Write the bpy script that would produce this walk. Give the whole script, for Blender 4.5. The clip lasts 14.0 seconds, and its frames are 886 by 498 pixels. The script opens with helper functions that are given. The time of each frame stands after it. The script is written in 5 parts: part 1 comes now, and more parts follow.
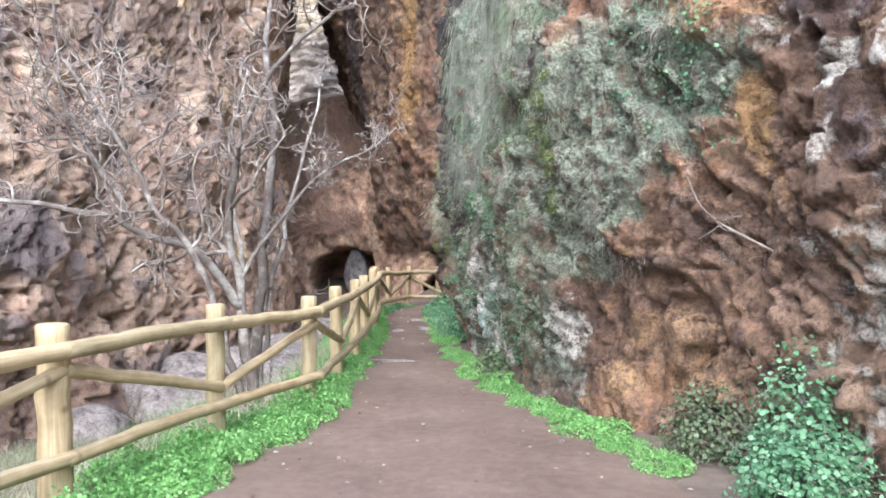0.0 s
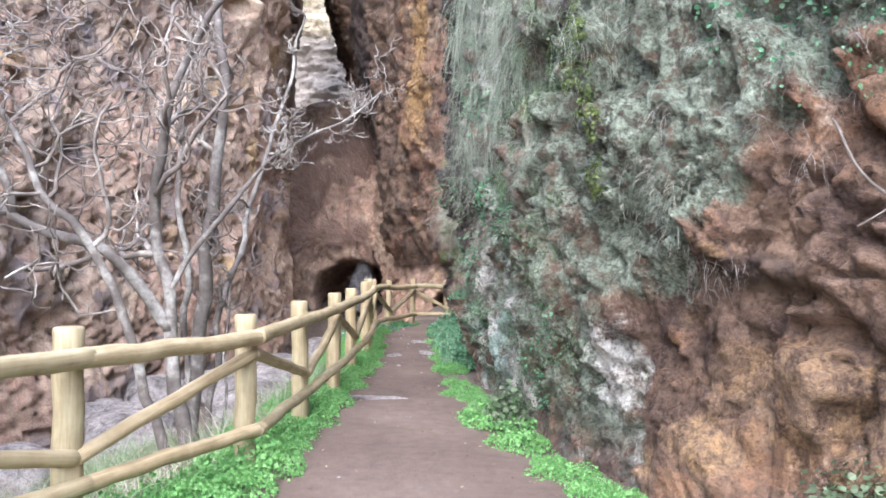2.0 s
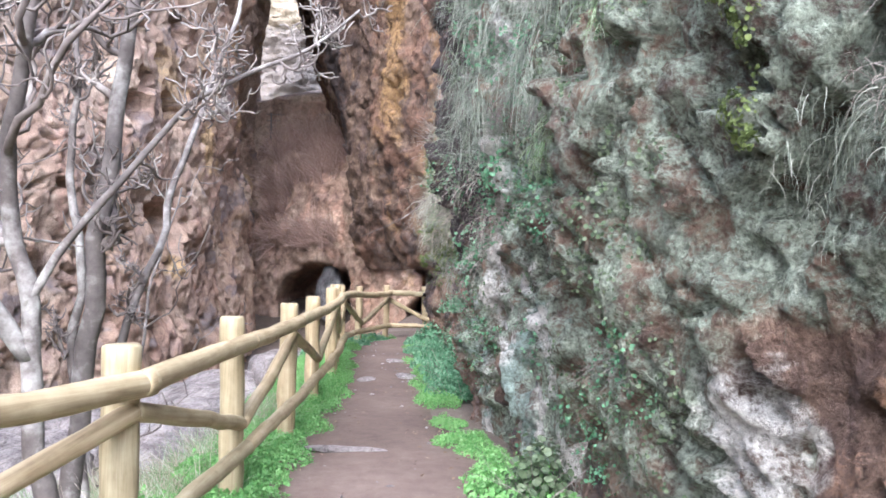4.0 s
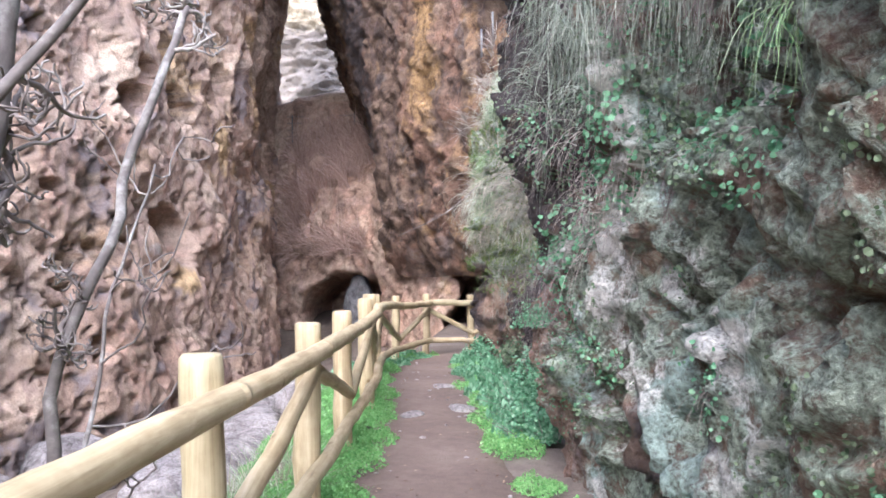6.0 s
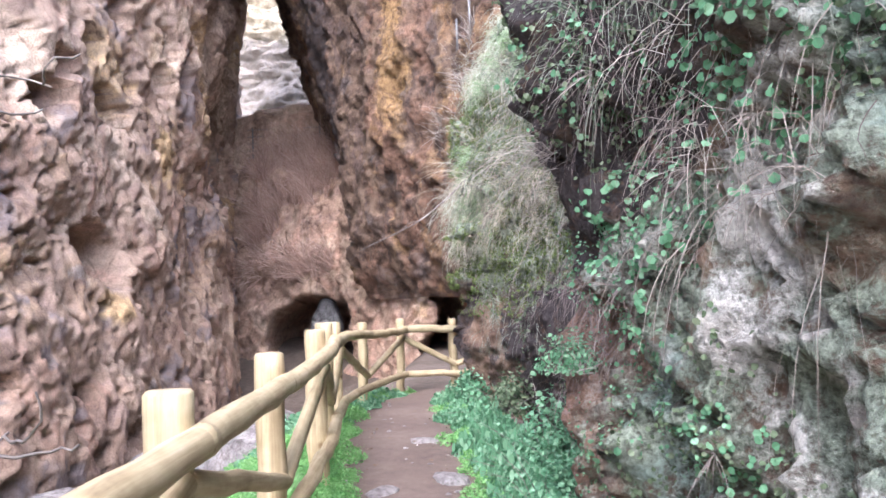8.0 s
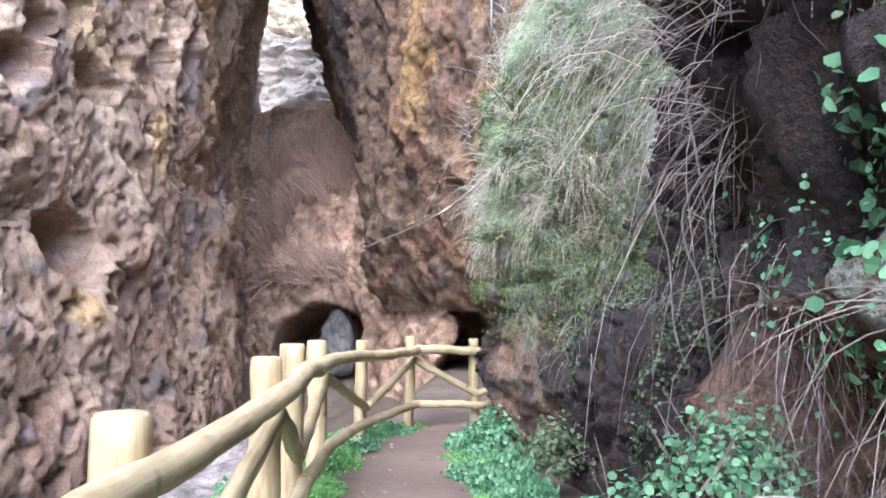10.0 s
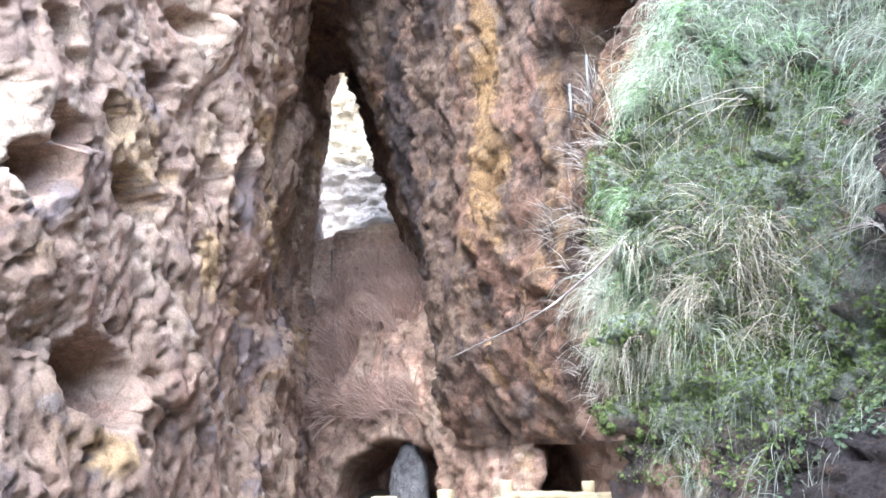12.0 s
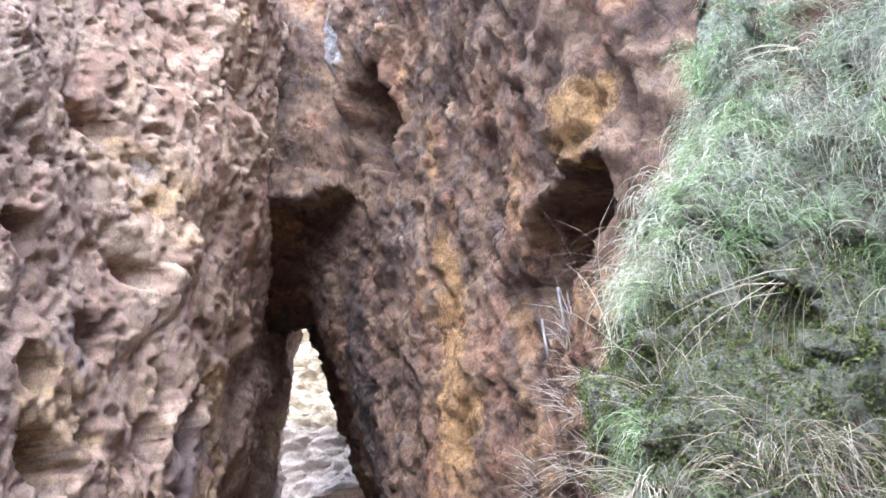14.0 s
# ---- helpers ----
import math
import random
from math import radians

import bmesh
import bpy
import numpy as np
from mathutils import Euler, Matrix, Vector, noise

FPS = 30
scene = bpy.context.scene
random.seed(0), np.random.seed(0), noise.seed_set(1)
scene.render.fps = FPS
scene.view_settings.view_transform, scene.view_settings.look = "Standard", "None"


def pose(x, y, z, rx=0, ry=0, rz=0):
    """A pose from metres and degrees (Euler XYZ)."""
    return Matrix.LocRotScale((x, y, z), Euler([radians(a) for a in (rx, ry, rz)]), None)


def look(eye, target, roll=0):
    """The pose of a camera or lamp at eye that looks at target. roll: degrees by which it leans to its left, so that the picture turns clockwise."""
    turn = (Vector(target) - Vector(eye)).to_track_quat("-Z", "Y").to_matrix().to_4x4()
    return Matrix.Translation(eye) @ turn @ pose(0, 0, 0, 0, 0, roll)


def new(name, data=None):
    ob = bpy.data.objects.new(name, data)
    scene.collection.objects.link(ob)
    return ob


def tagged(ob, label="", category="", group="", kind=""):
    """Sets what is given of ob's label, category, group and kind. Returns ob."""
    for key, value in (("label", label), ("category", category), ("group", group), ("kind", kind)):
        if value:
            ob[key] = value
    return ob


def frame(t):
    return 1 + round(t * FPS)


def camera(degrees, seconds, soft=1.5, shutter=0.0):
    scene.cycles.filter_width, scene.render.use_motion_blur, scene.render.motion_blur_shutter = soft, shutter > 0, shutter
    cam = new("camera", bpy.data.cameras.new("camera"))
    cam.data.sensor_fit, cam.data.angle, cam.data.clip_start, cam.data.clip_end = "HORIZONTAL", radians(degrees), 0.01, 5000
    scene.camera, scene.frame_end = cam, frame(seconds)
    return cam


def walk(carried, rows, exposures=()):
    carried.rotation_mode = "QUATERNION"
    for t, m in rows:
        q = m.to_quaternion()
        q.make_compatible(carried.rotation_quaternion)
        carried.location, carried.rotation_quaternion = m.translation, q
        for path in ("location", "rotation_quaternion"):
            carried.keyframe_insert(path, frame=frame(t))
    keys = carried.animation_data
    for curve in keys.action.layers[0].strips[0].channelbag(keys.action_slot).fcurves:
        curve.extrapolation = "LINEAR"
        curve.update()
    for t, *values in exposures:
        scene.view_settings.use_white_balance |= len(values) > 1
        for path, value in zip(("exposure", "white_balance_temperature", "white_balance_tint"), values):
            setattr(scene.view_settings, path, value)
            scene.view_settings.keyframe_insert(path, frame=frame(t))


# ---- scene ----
cam = camera(57.9, 14.0, soft=1.65)
PATH = [
    (0, (0.689, -1.74, 1.59), (0.54, 0.255, 1.59), -0.4),
    (0.5, (0.727, -1.177, 1.59), (0.757, 0.821, 1.502), -1.6),
    (1, (0.767, -0.565, 1.552), (0.651, 1.431, 1.5), 0.2),
    (1.5, (0.716, 0.056, 1.505), (0.538, 2.048, 1.462), -1.5),
    (2, (0.656, 0.728, 1.473), (0.468, 2.719, 1.514), 0.1),
    (2.5, (0.536, 1.293, 1.445), (0.352, 3.283, 1.518), 0.7),
    (3, (0.451, 1.881, 1.415), (0.367, 3.878, 1.494), 2.2),
    (3.2, (0.404, 2.107, 1.424), (0.289, 4.103, 1.458), 2.4),
    (5.3, (-0.074, 4.528, 1.447), (-0.146, 6.524, 1.551), -1.5),
    (5.5, (-0.126, 4.718, 1.444), (-0.268, 6.712, 1.518), -0.9),
    (6, (-0.268, 5.282, 1.393), (-0.443, 7.273, 1.47), -0.7),
    (6.5, (-0.294, 5.841, 1.387), (-0.385, 7.834, 1.529), 0.3),
    (7, (-0.368, 6.404, 1.385), (-0.597, 8.388, 1.481), -1.3),
    (7.5, (-0.478, 6.94, 1.409), (-0.598, 8.935, 1.5), -2.3),
    (7.7, (-0.492, 7.174, 1.394), (-0.605, 9.167, 1.512), -2.1),
    (9.8, (-0.586, 9.424, 1.426), (-0.688, 11.415, 1.577), -0.4),
    (10, (-0.616, 9.611, 1.425), (-0.781, 11.598, 1.587), 0.4),
    (10.5, (-0.71, 10.115, 1.375), (-1.048, 12.086, 1.426), -0.9),
    (11, (-0.814, 10.624, 1.403), (-0.98, 12.61, 1.583), -0.3),
    (11.5, (-0.918, 11.092, 1.409), (-1.21, 13.04, 1.76), 0.3),
    (12, (-1.085, 11.605, 1.449), (-1.401, 13.52, 1.933), -1.2),
    (12.5, (-1.15, 11.96, 1.49), (-1.49, 13.83, 2.113), -0.4),
    (13, (-1.209, 12.235, 1.539), (-1.557, 14.047, 2.309), 0.3),
    (13.5, (-1.219, 12.668, 1.668), (-1.412, 14.446, 2.563), -2.5),
    (14, (-1.215, 12.969, 1.712), (-1.393, 14.648, 2.784), -4.6),
]
walk(cam, [(t, look(eye, target, roll)) for t, eye, target, roll in PATH], [(0, 1.9, 5700, 11), (3, 2.15, 5450, 14), (6.5, 2.35, 5450, 17), (7.5, 2.45, 5500, 18), (10, 2.42, 5300, 13), (12, 2.87, 5150, 9), (13.5, 2.65, 5250, 15), (14, 2.4, 5400, 16)])

# ---- world and light: an overcast day over a gorge ----
SUN_EL, SUN_ROT = radians(46), radians(186)
world = bpy.data.worlds.new("sky")
scene.world = world
world.use_nodes = True
wn = world.node_tree
sky = wn.nodes.new("ShaderNodeTexSky")
sky.sky_type, sky.sun_disc, sky.sun_elevation, sky.sun_rotation = "NISHITA", False, SUN_EL, SUN_ROT
sky.air_density, sky.dust_density = 1.0, 4.0
wn.links.new(sky.outputs[0], wn.nodes["Background"].inputs[0])
wn.nodes["Background"].inputs[1].default_value = 0.15
sun = new("sun", bpy.data.lights.new("sun", "SUN"))
sun.data.energy, sun.data.angle, sun.data.color = 1.5, radians(100), (1.0, 0.97, 0.94)
sun.matrix_world = look((-2.0, -18, 19.8), (0, 1, 0))


# ---- numeric noise ----
def lattice(i, j, k, seed):
    h = (i * 374761393 + j * 668265263 + k * 1274126177 + seed * 974634777) & 0xFFFFFFFF
    h = ((h ^ (h >> 13)) * 1274126177) & 0xFFFFFFFF
    h = ((h ^ (h >> 16)) * 2246822519) & 0xFFFFFFFF
    return ((h ^ (h >> 13)) & 0xFFFFFF) / float(0xFFFFFF)


def vnoise(p, seed=0):
    """Smooth value noise of an (n, 3) array, -1 to 1."""
    f = np.floor(p)
    i, j, k = (f[:, a].astype(np.int64) for a in range(3))
    t = p - f
    t = t * t * t * (t * (t * 6 - 15) + 10)
    out = 0
    for a in (0, 1):
        wa = t[:, 0] if a else 1 - t[:, 0]
        for b in (0, 1):
            wb = t[:, 1] if b else 1 - t[:, 1]
            for c in (0, 1):
                wc = t[:, 2] if c else 1 - t[:, 2]
                out = out + wa * wb * wc * lattice(i + a, j + b, k + c, seed)
    return out * 2 - 1


def fbm(p, octaves=4, gain=0.5, seed=0):
    out, amp, total = 0, 1.0, 0
    for o in range(octaves):
        out = out + amp * vnoise(p + 17.3 * o, seed + o)
        total += amp
        amp *= gain
        p = p * 2.03
    return out / total


def ridged(p, octaves=4, gain=0.5, seed=0):
    out, amp, total = 0, 1.0, 0
    for o in range(octaves):
        out = out + amp * (1 - 2 * np.abs(vnoise(p + 9.1 * o, seed + o)))
        total += amp
        amp *= gain
        p = p * 2.11
    return out / total


def cells(p, seed=0):
    """Distances to the nearest and second nearest scattered point, and a number for the nearest."""
    f = np.floor(p).astype(np.int64)
    d1 = np.full(len(p), 9.0)
    d2 = np.full(len(p), 9.0)
    own = np.zeros(len(p))
    for a in (-1, 0, 1):
        for b in (-1, 0, 1):
            for c in (-1, 0, 1):
                i, j, k = f[:, 0] + a, f[:, 1] + b, f[:, 2] + c
                q = np.stack([i + lattice(i, j, k, seed), j + lattice(i, j, k, seed + 5), k + lattice(i, j, k, seed + 9)], 1)
                d = np.sqrt(((q - p) ** 2).sum(1))
                near = d < d1
                d2 = np.where(near, d1, np.minimum(d2, d))
                own = np.where(near, lattice(i, j, k, seed + 13), own)
                d1 = np.where(near, d, d1)
    return d1, d2, own


def facets(p, seed=0):
    """Broken planes: each scattered cell has its own step and tilt; also the distance to the cell's edge."""
    f = np.floor(p).astype(np.int64)
    d1 = np.full(len(p), 9.0)
    d2 = np.full(len(p), 9.0)
    val = np.zeros(len(p))
    for a in (-1, 0, 1):
        for b in (-1, 0, 1):
            for c in (-1, 0, 1):
                i, j, k = f[:, 0] + a, f[:, 1] + b, f[:, 2] + c
                u, v, w = (lattice(i, j, k, seed + o) for o in (0, 5, 9))
                r = p - np.stack([i + u, j + v, k + w], 1)
                d = np.sqrt((r ** 2).sum(1))
                near = d < d1
                d2 = np.where(near, d1, np.minimum(d2, d))
                own = (u * 7.31) % 1 - 0.5 + 1.1 * (((v * 5.17) % 1 - 0.5) * r[:, 0] + ((w * 6.43) % 1 - 0.5) * r[:, 1] + ((u * 3.71 + v) % 1 - 0.5) * r[:, 2])
                val = np.where(near, own, val)
                d1 = np.where(near, d, d1)
    return val, d2 - d1


def smooth(a, b, x):
    t = np.clip((x - a) / (b - a), 0, 1)
    return t * t * (3 - 2 * t)


# ---- materials ----
def mat(name):
    m = bpy.data.materials.new(name)
    m.use_nodes = True
    return m, m.node_tree.nodes, m.node_tree.links, m.node_tree.nodes["Principled BSDF"]


def node(ns, kind, **values):
    n = ns.new(kind)
    for key, value in values.items():
        n.inputs[key].default_value = value
    return n


def ramp(ns, stops):
    r = ns.new("ShaderNodeValToRGB")
    e = r.color_ramp.elements
    while len(e) < len(stops):
        e.new(0.5)
    for k, (p, c) in zip(e, stops):
        k.position, k.color = p, (*c, 1)
    return r


def blend(ns, ln, factor, a, b, kind="MIX"):
    m = ns.new("ShaderNodeMix")
    m.data_type, m.blend_type = "RGBA", kind
    for slot, v in ((0, factor), (6, a), (7, b)):
        if isinstance(v, (int, float)):
            m.inputs[slot].default_value = v
        elif isinstance(v, tuple):
            m.inputs[slot].default_value = (*v, 1)
        else:
            ln.new(v, m.inputs[slot])
    return m.outputs[2]


def maths(ns, ln, op, a, b=0.0, clamp=False):
    m = ns.new("ShaderNodeMath")
    m.operation, m.use_clamp = op, clamp
    for slot, v in ((0, a), (1, b)):
        if isinstance(v, (int, float)):
            m.inputs[slot].default_value = v
        else:
            ln.new(v, m.inputs[slot])
    return m.outputs[0]


def bump(ns, ln, bsdf, height, strength, distance):
    b = node(ns, "ShaderNodeBump", Strength=strength, Distance=distance)
    ln.new(height, b.inputs["Height"])
    ln.new(b.outputs[0], bsdf.inputs["Normal"])


def rock_material(name, tones, moss=(0.26, 0.31, 0.25), ochre=(0.42, 0.25, 0.09), pale=(0.62, 0.55, 0.47), dark=(0.06, 0.05, 0.05), second=(0.2, 0.17, 0.18),
                  lichen=(0.52, 0.51, 0.47), rust=(0.34, 0.2, 0.125), teal=(0.27, 0.345, 0.305), mauve=(0.2, 0.165, 0.175), grain=1.0, scale=1.0, ragged=0.95, depth=0.1):
    """Rock whose patches come from two mesh attributes: moss, ochre, pale, dark; lichen, rust, teal, mauve."""
    m, ns, ln, bsdf = mat(name)
    tex = ns.new("ShaderNodeTexCoord")
    tall = node(ns, "ShaderNodeMapping", Rotation=(0.25, 0.2, 0), Scale=(1, 1, 0.42))
    ln.new(tex.outputs["Object"], tall.inputs[0])
    big = node(ns, "ShaderNodeTexNoise", Scale=0.9 * scale, Detail=8, Roughness=0.62, Distortion=0.5)
    vein = node(ns, "ShaderNodeTexNoise", Scale=2.4 * scale, Detail=9, Roughness=0.66, Distortion=0.9)
    mid = node(ns, "ShaderNodeTexNoise", Scale=5.5 * scale, Detail=9, Roughness=0.68, Distortion=0.3)
    fine = node(ns, "ShaderNodeTexNoise", Scale=32, Detail=5, Roughness=0.72)
    ridge = node(ns, "ShaderNodeTexNoise", Scale=4.2 * scale, Detail=8, Roughness=0.62, Distortion=0.25)
    ridge.noise_type = "RIDGED_MULTIFRACTAL"
    ridge.normalize = True
    grit = node(ns, "ShaderNodeTexVoronoi", Scale=11 * scale)
    crack = ns.new("ShaderNodeTexVoronoi")
    crack.feature = "DISTANCE_TO_EDGE"
    crack.inputs["Scale"].default_value = 2.3 * scale
    shove = ns.new("ShaderNodeVectorMath")
    shove.operation = "MULTIPLY_ADD"
    shove.inputs[1].default_value = (0.35, 0.35, 0.35)
    for n in (big, mid, fine, ridge, grit):
        ln.new(tex.outputs["Object"], n.inputs["Vector"])
    ln.new(tall.outputs[0], vein.inputs["Vector"])
    ln.new(vein.outputs["Color"], shove.inputs[0])
    ln.new(tall.outputs[0], shove.inputs[2])
    ln.new(shove.outputs[0], crack.inputs["Vector"])
    col = ramp(ns, [(0.34, tones[0]), (0.45, tones[1]), (0.54, tones[2]), (0.66, tones[3])])
    ln.new(big.outputs[0], col.inputs[0])
    c = col.outputs[0]
    stripe = ramp(ns, [(0.53, (0, 0, 0)), (0.6, (0.7, 0.7, 0.7))])
    ln.new(vein.outputs[0], stripe.inputs[0])
    c = blend(ns, ln, stripe.outputs[0], c, second)
    wob = maths(ns, ln, "MULTIPLY", maths(ns, ln, "SUBTRACT", mid.outputs[0], 0.5), 3.6)
    fin = maths(ns, ln, "MULTIPLY", maths(ns, ln, "SUBTRACT", fine.outputs[0], 0.5), 2.2)
    both = maths(ns, ln, "ADD", wob, fin)
    seps, alphas = [], []
    for key in ("patch", "tint"):
        att = ns.new("ShaderNodeAttribute")
        att.attribute_name = key
        sep = ns.new("ShaderNodeSeparateColor")
        ln.new(att.outputs["Color"], sep.inputs[0])
        seps.append(sep)
        alphas.append(att.outputs["Alpha"])

    def worn(channel):
        v = maths(ns, ln, "ADD", channel, maths(ns, ln, "MULTIPLY", both, maths(ns, ln, "MULTIPLY", channel, ragged)))
        return maths(ns, ln, "MULTIPLY", maths(ns, ln, "SUBTRACT", v, 0.25), 1.8, True)
    c = blend(ns, ln, worn(seps[1].outputs[1]), c, rust)
    c = blend(ns, ln, worn(seps[0].outputs[1]), c, ochre)
    c = blend(ns, ln, worn(alphas[1]), c, mauve)
    c = blend(ns, ln, worn(seps[0].outputs[2]), c, pale)
    mossy = ramp(ns, [(0.38, tuple(v * 0.45 for v in moss)), (0.5, moss), (0.64, tuple(min(1, v * 1.4 + 0.03) for v in moss))])
    ln.new(blend(ns, ln, 0.4, fine.outputs[0], mid.outputs[0]), mossy.inputs[0])
    c = blend(ns, ln, worn(seps[0].outputs[0]), c, mossy.outputs[0])
    c = blend(ns, ln, worn(seps[1].outputs[2]), c, teal)
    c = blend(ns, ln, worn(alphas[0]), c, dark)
    c = blend(ns, ln, worn(seps[1].outputs[0]), c, lichen)
    blot = ramp(ns, [(0.36, (0.55, 0.52, 0.5)), (0.5, (1, 1, 1)), (0.64, (1.25, 1.23, 1.2))])
    ln.new(mid.outputs[0], blot.inputs[0])
    c = blend(ns, ln, 0.8 * grain, c, blot.outputs[0], "MULTIPLY")
    speck = ramp(ns, [(0.36, (0.6, 0.58, 0.56)), (0.5, (1, 1, 1)), (0.66, (1.25, 1.24, 1.22))])
    ln.new(fine.outputs[0], speck.inputs[0])
    c = blend(ns, ln, 0.85 * grain, c, speck.outputs[0], "MULTIPLY")
    seam = ramp(ns, [(0.0, (0.4, 0.37, 0.36)), (0.035, (1, 1, 1))])
    ln.new(crack.outputs["Distance"], seam.inputs[0])
    c = blend(ns, ln, 0.55 * grain, c, seam.outputs[0], "MULTIPLY")
    ln.new(c, bsdf.inputs["Base Color"])
    bsdf.inputs["Roughness"].default_value = 0.88
    bsdf.inputs["Specular IOR Level"].default_value = 0.25
    h = maths(ns, ln, "ADD", maths(ns, ln, "MULTIPLY", mid.outputs[0], 0.5), maths(ns, ln, "MULTIPLY", fine.outputs[0], 0.6))
    h = maths(ns, ln, "ADD", h, maths(ns, ln, "MULTIPLY", ridge.outputs[0], 1.3))
    h = maths(ns, ln, "ADD", h, maths(ns, ln, "MULTIPLY", grit.outputs[0], 0.2))
    h = maths(ns, ln, "ADD", h, maths(ns, ln, "MULTIPLY", maths(ns, ln, "MINIMUM", crack.outputs["Distance"], 0.06), 2.5))
    bump(ns, ln, bsdf, h, 1.0, depth)
    return m


def leaf_material(name, low, mid, high, rough=0.55):
    m, ns, ln, bsdf = mat(name)
    geo = ns.new("ShaderNodeNewGeometry")
    tex = ns.new("ShaderNodeTexCoord")
    nz = node(ns, "ShaderNodeTexNoise", Scale=3.0, Detail=3)
    ln.new(tex.outputs["Object"], nz.inputs["Vector"])
    r = ramp(ns, [(0.1, low), (0.5, mid), (0.9, high)])
    mixv = maths(ns, ln, "ADD", maths(ns, ln, "MULTIPLY", geo.outputs["Random Per Island"], 0.65), maths(ns, ln, "MULTIPLY", nz.outputs[0], 0.35))
    ln.new(mixv, r.inputs[0])
    ln.new(r.outputs[0], bsdf.inputs["Base Color"])
    bsdf.inputs["Roughness"].default_value = rough
    bsdf.inputs["Specular IOR Level"].default_value = 0.3
    back = ns.new("ShaderNodeBsdfTranslucent")
    ln.new(r.outputs[0], back.inputs[0])
    mx = ns.new("ShaderNodeMixShader")
    mx.inputs[0].default_value = 0.3
    ln.new(bsdf.outputs[0], mx.inputs[1])
    ln.new(back.outputs[0], mx.inputs[2])
    ln.new(mx.outputs[0], ns["Material Output"].inputs[0])
    return m


def wood_material():
    m, ns, ln, bsdf = mat("treated_pine")
    tex = ns.new("ShaderNodeTexCoord")
    info = ns.new("ShaderNodeObjectInfo")
    mp = node(ns, "ShaderNodeMapping", Scale=(22, 22, 1.1))
    shift = ns.new("ShaderNodeVectorMath")
    shift.operation = "MULTIPLY_ADD"
    shift.inputs[1].default_value = (1, 1, 1)
    ln.new(tex.outputs["Object"], shift.inputs[0])
    ln.new(info.outputs["Random"], shift.inputs[2])
    ln.new(shift.outputs[0], mp.inputs[0])
    grain = node(ns, "ShaderNodeTexNoise", Scale=1.5, Detail=7, Roughness=0.65, Distortion=0.5)
    ln.new(mp.outputs[0], grain.inputs["Vector"])
    stain = node(ns, "ShaderNodeTexNoise", Scale=5, Detail=5, Roughness=0.6)
    ln.new(shift.outputs[0], stain.inputs["Vector"])
    knots = node(ns, "ShaderNodeTexVoronoi", Scale=3.2)
    ln.new(shift.outputs[0], knots.inputs["Vector"])
    r = ramp(ns, [(0.3, (0.18, 0.135, 0.08)), (0.44, (0.34, 0.275, 0.165)), (0.56, (0.45, 0.38, 0.245)), (0.7, (0.55, 0.49, 0.36))])
    ln.new(blend(ns, ln, 0.4, grain.outputs[0], stain.outputs[0]), r.inputs[0])
    kn = ramp(ns, [(0.04, (0.3, 0.2, 0.1)), (0.12, (1, 1, 1))])
    ln.new(knots.outputs[0], kn.inputs[0])
    c = blend(ns, ln, 0.8, r.outputs[0], kn.outputs[0], "MULTIPLY")
    tint = ramp(ns, [(0, (0.82, 0.84, 0.8)), (1, (1.08, 1.04, 0.98))])
    ln.new(info.outputs["Random"], tint.inputs[0])
    c = blend(ns, ln, 1.0, c, tint.outputs[0], "MULTIPLY")
    ln.new(c, bsdf.inputs["Base Color"])
    bsdf.inputs["Roughness"].default_value = 0.62
    bump(ns, ln, bsdf, grain.outputs[0], 0.4, 0.006)
    return m


def earth_material(name, tones, scale=1.0):
    m, ns, ln, bsdf = mat(name)
    tex = ns.new("ShaderNodeTexCoord")
    big = node(ns, "ShaderNodeTexNoise", Scale=0.8 * scale, Detail=5, Roughness=0.6)
    mid = node(ns, "ShaderNodeTexNoise", Scale=9 * scale, Detail=8, Roughness=0.7)
    grit = node(ns, "ShaderNodeTexNoise", Scale=90 * scale, Detail=4, Roughness=0.75)
    stones = node(ns, "ShaderNodeTexVoronoi", Scale=38 * scale)
    for n in (big, mid, grit, stones):
        ln.new(tex.outputs["Object"], n.inputs["Vector"])
    r = ramp(ns, [(0.3, tones[0]), (0.5, tones[1]), (0.7, tones[2])])
    ln.new(blend(ns, ln, 0.45, big.outputs[0], mid.outputs[0]), r.inputs[0])
    g = ramp(ns, [(0.3, (0.68, 0.66, 0.65)), (0.5, (1, 1, 1)), (0.72, (1.28, 1.26, 1.25))])
    ln.new(grit.outputs[0], g.inputs[0])
    c = blend(ns, ln, 0.8, r.outputs[0], g.outputs[0], "MULTIPLY")
    ln.new(c, bsdf.inputs["Base Color"])
    bsdf.inputs["Roughness"].default_value = 0.8
    bsdf.inputs["Specular IOR Level"].default_value = 0.3
    h = maths(ns, ln, "ADD", maths(ns, ln, "MULTIPLY", mid.outputs[0], 1.0), maths(ns, ln, "MULTIPLY", grit.outputs[0], 0.3))
    h = maths(ns, ln, "ADD", h, maths(ns, ln, "MULTIPLY", stones.outputs[0], 0.12))
    bump(ns, ln, bsdf, h, 0.5, 0.03)
    return m


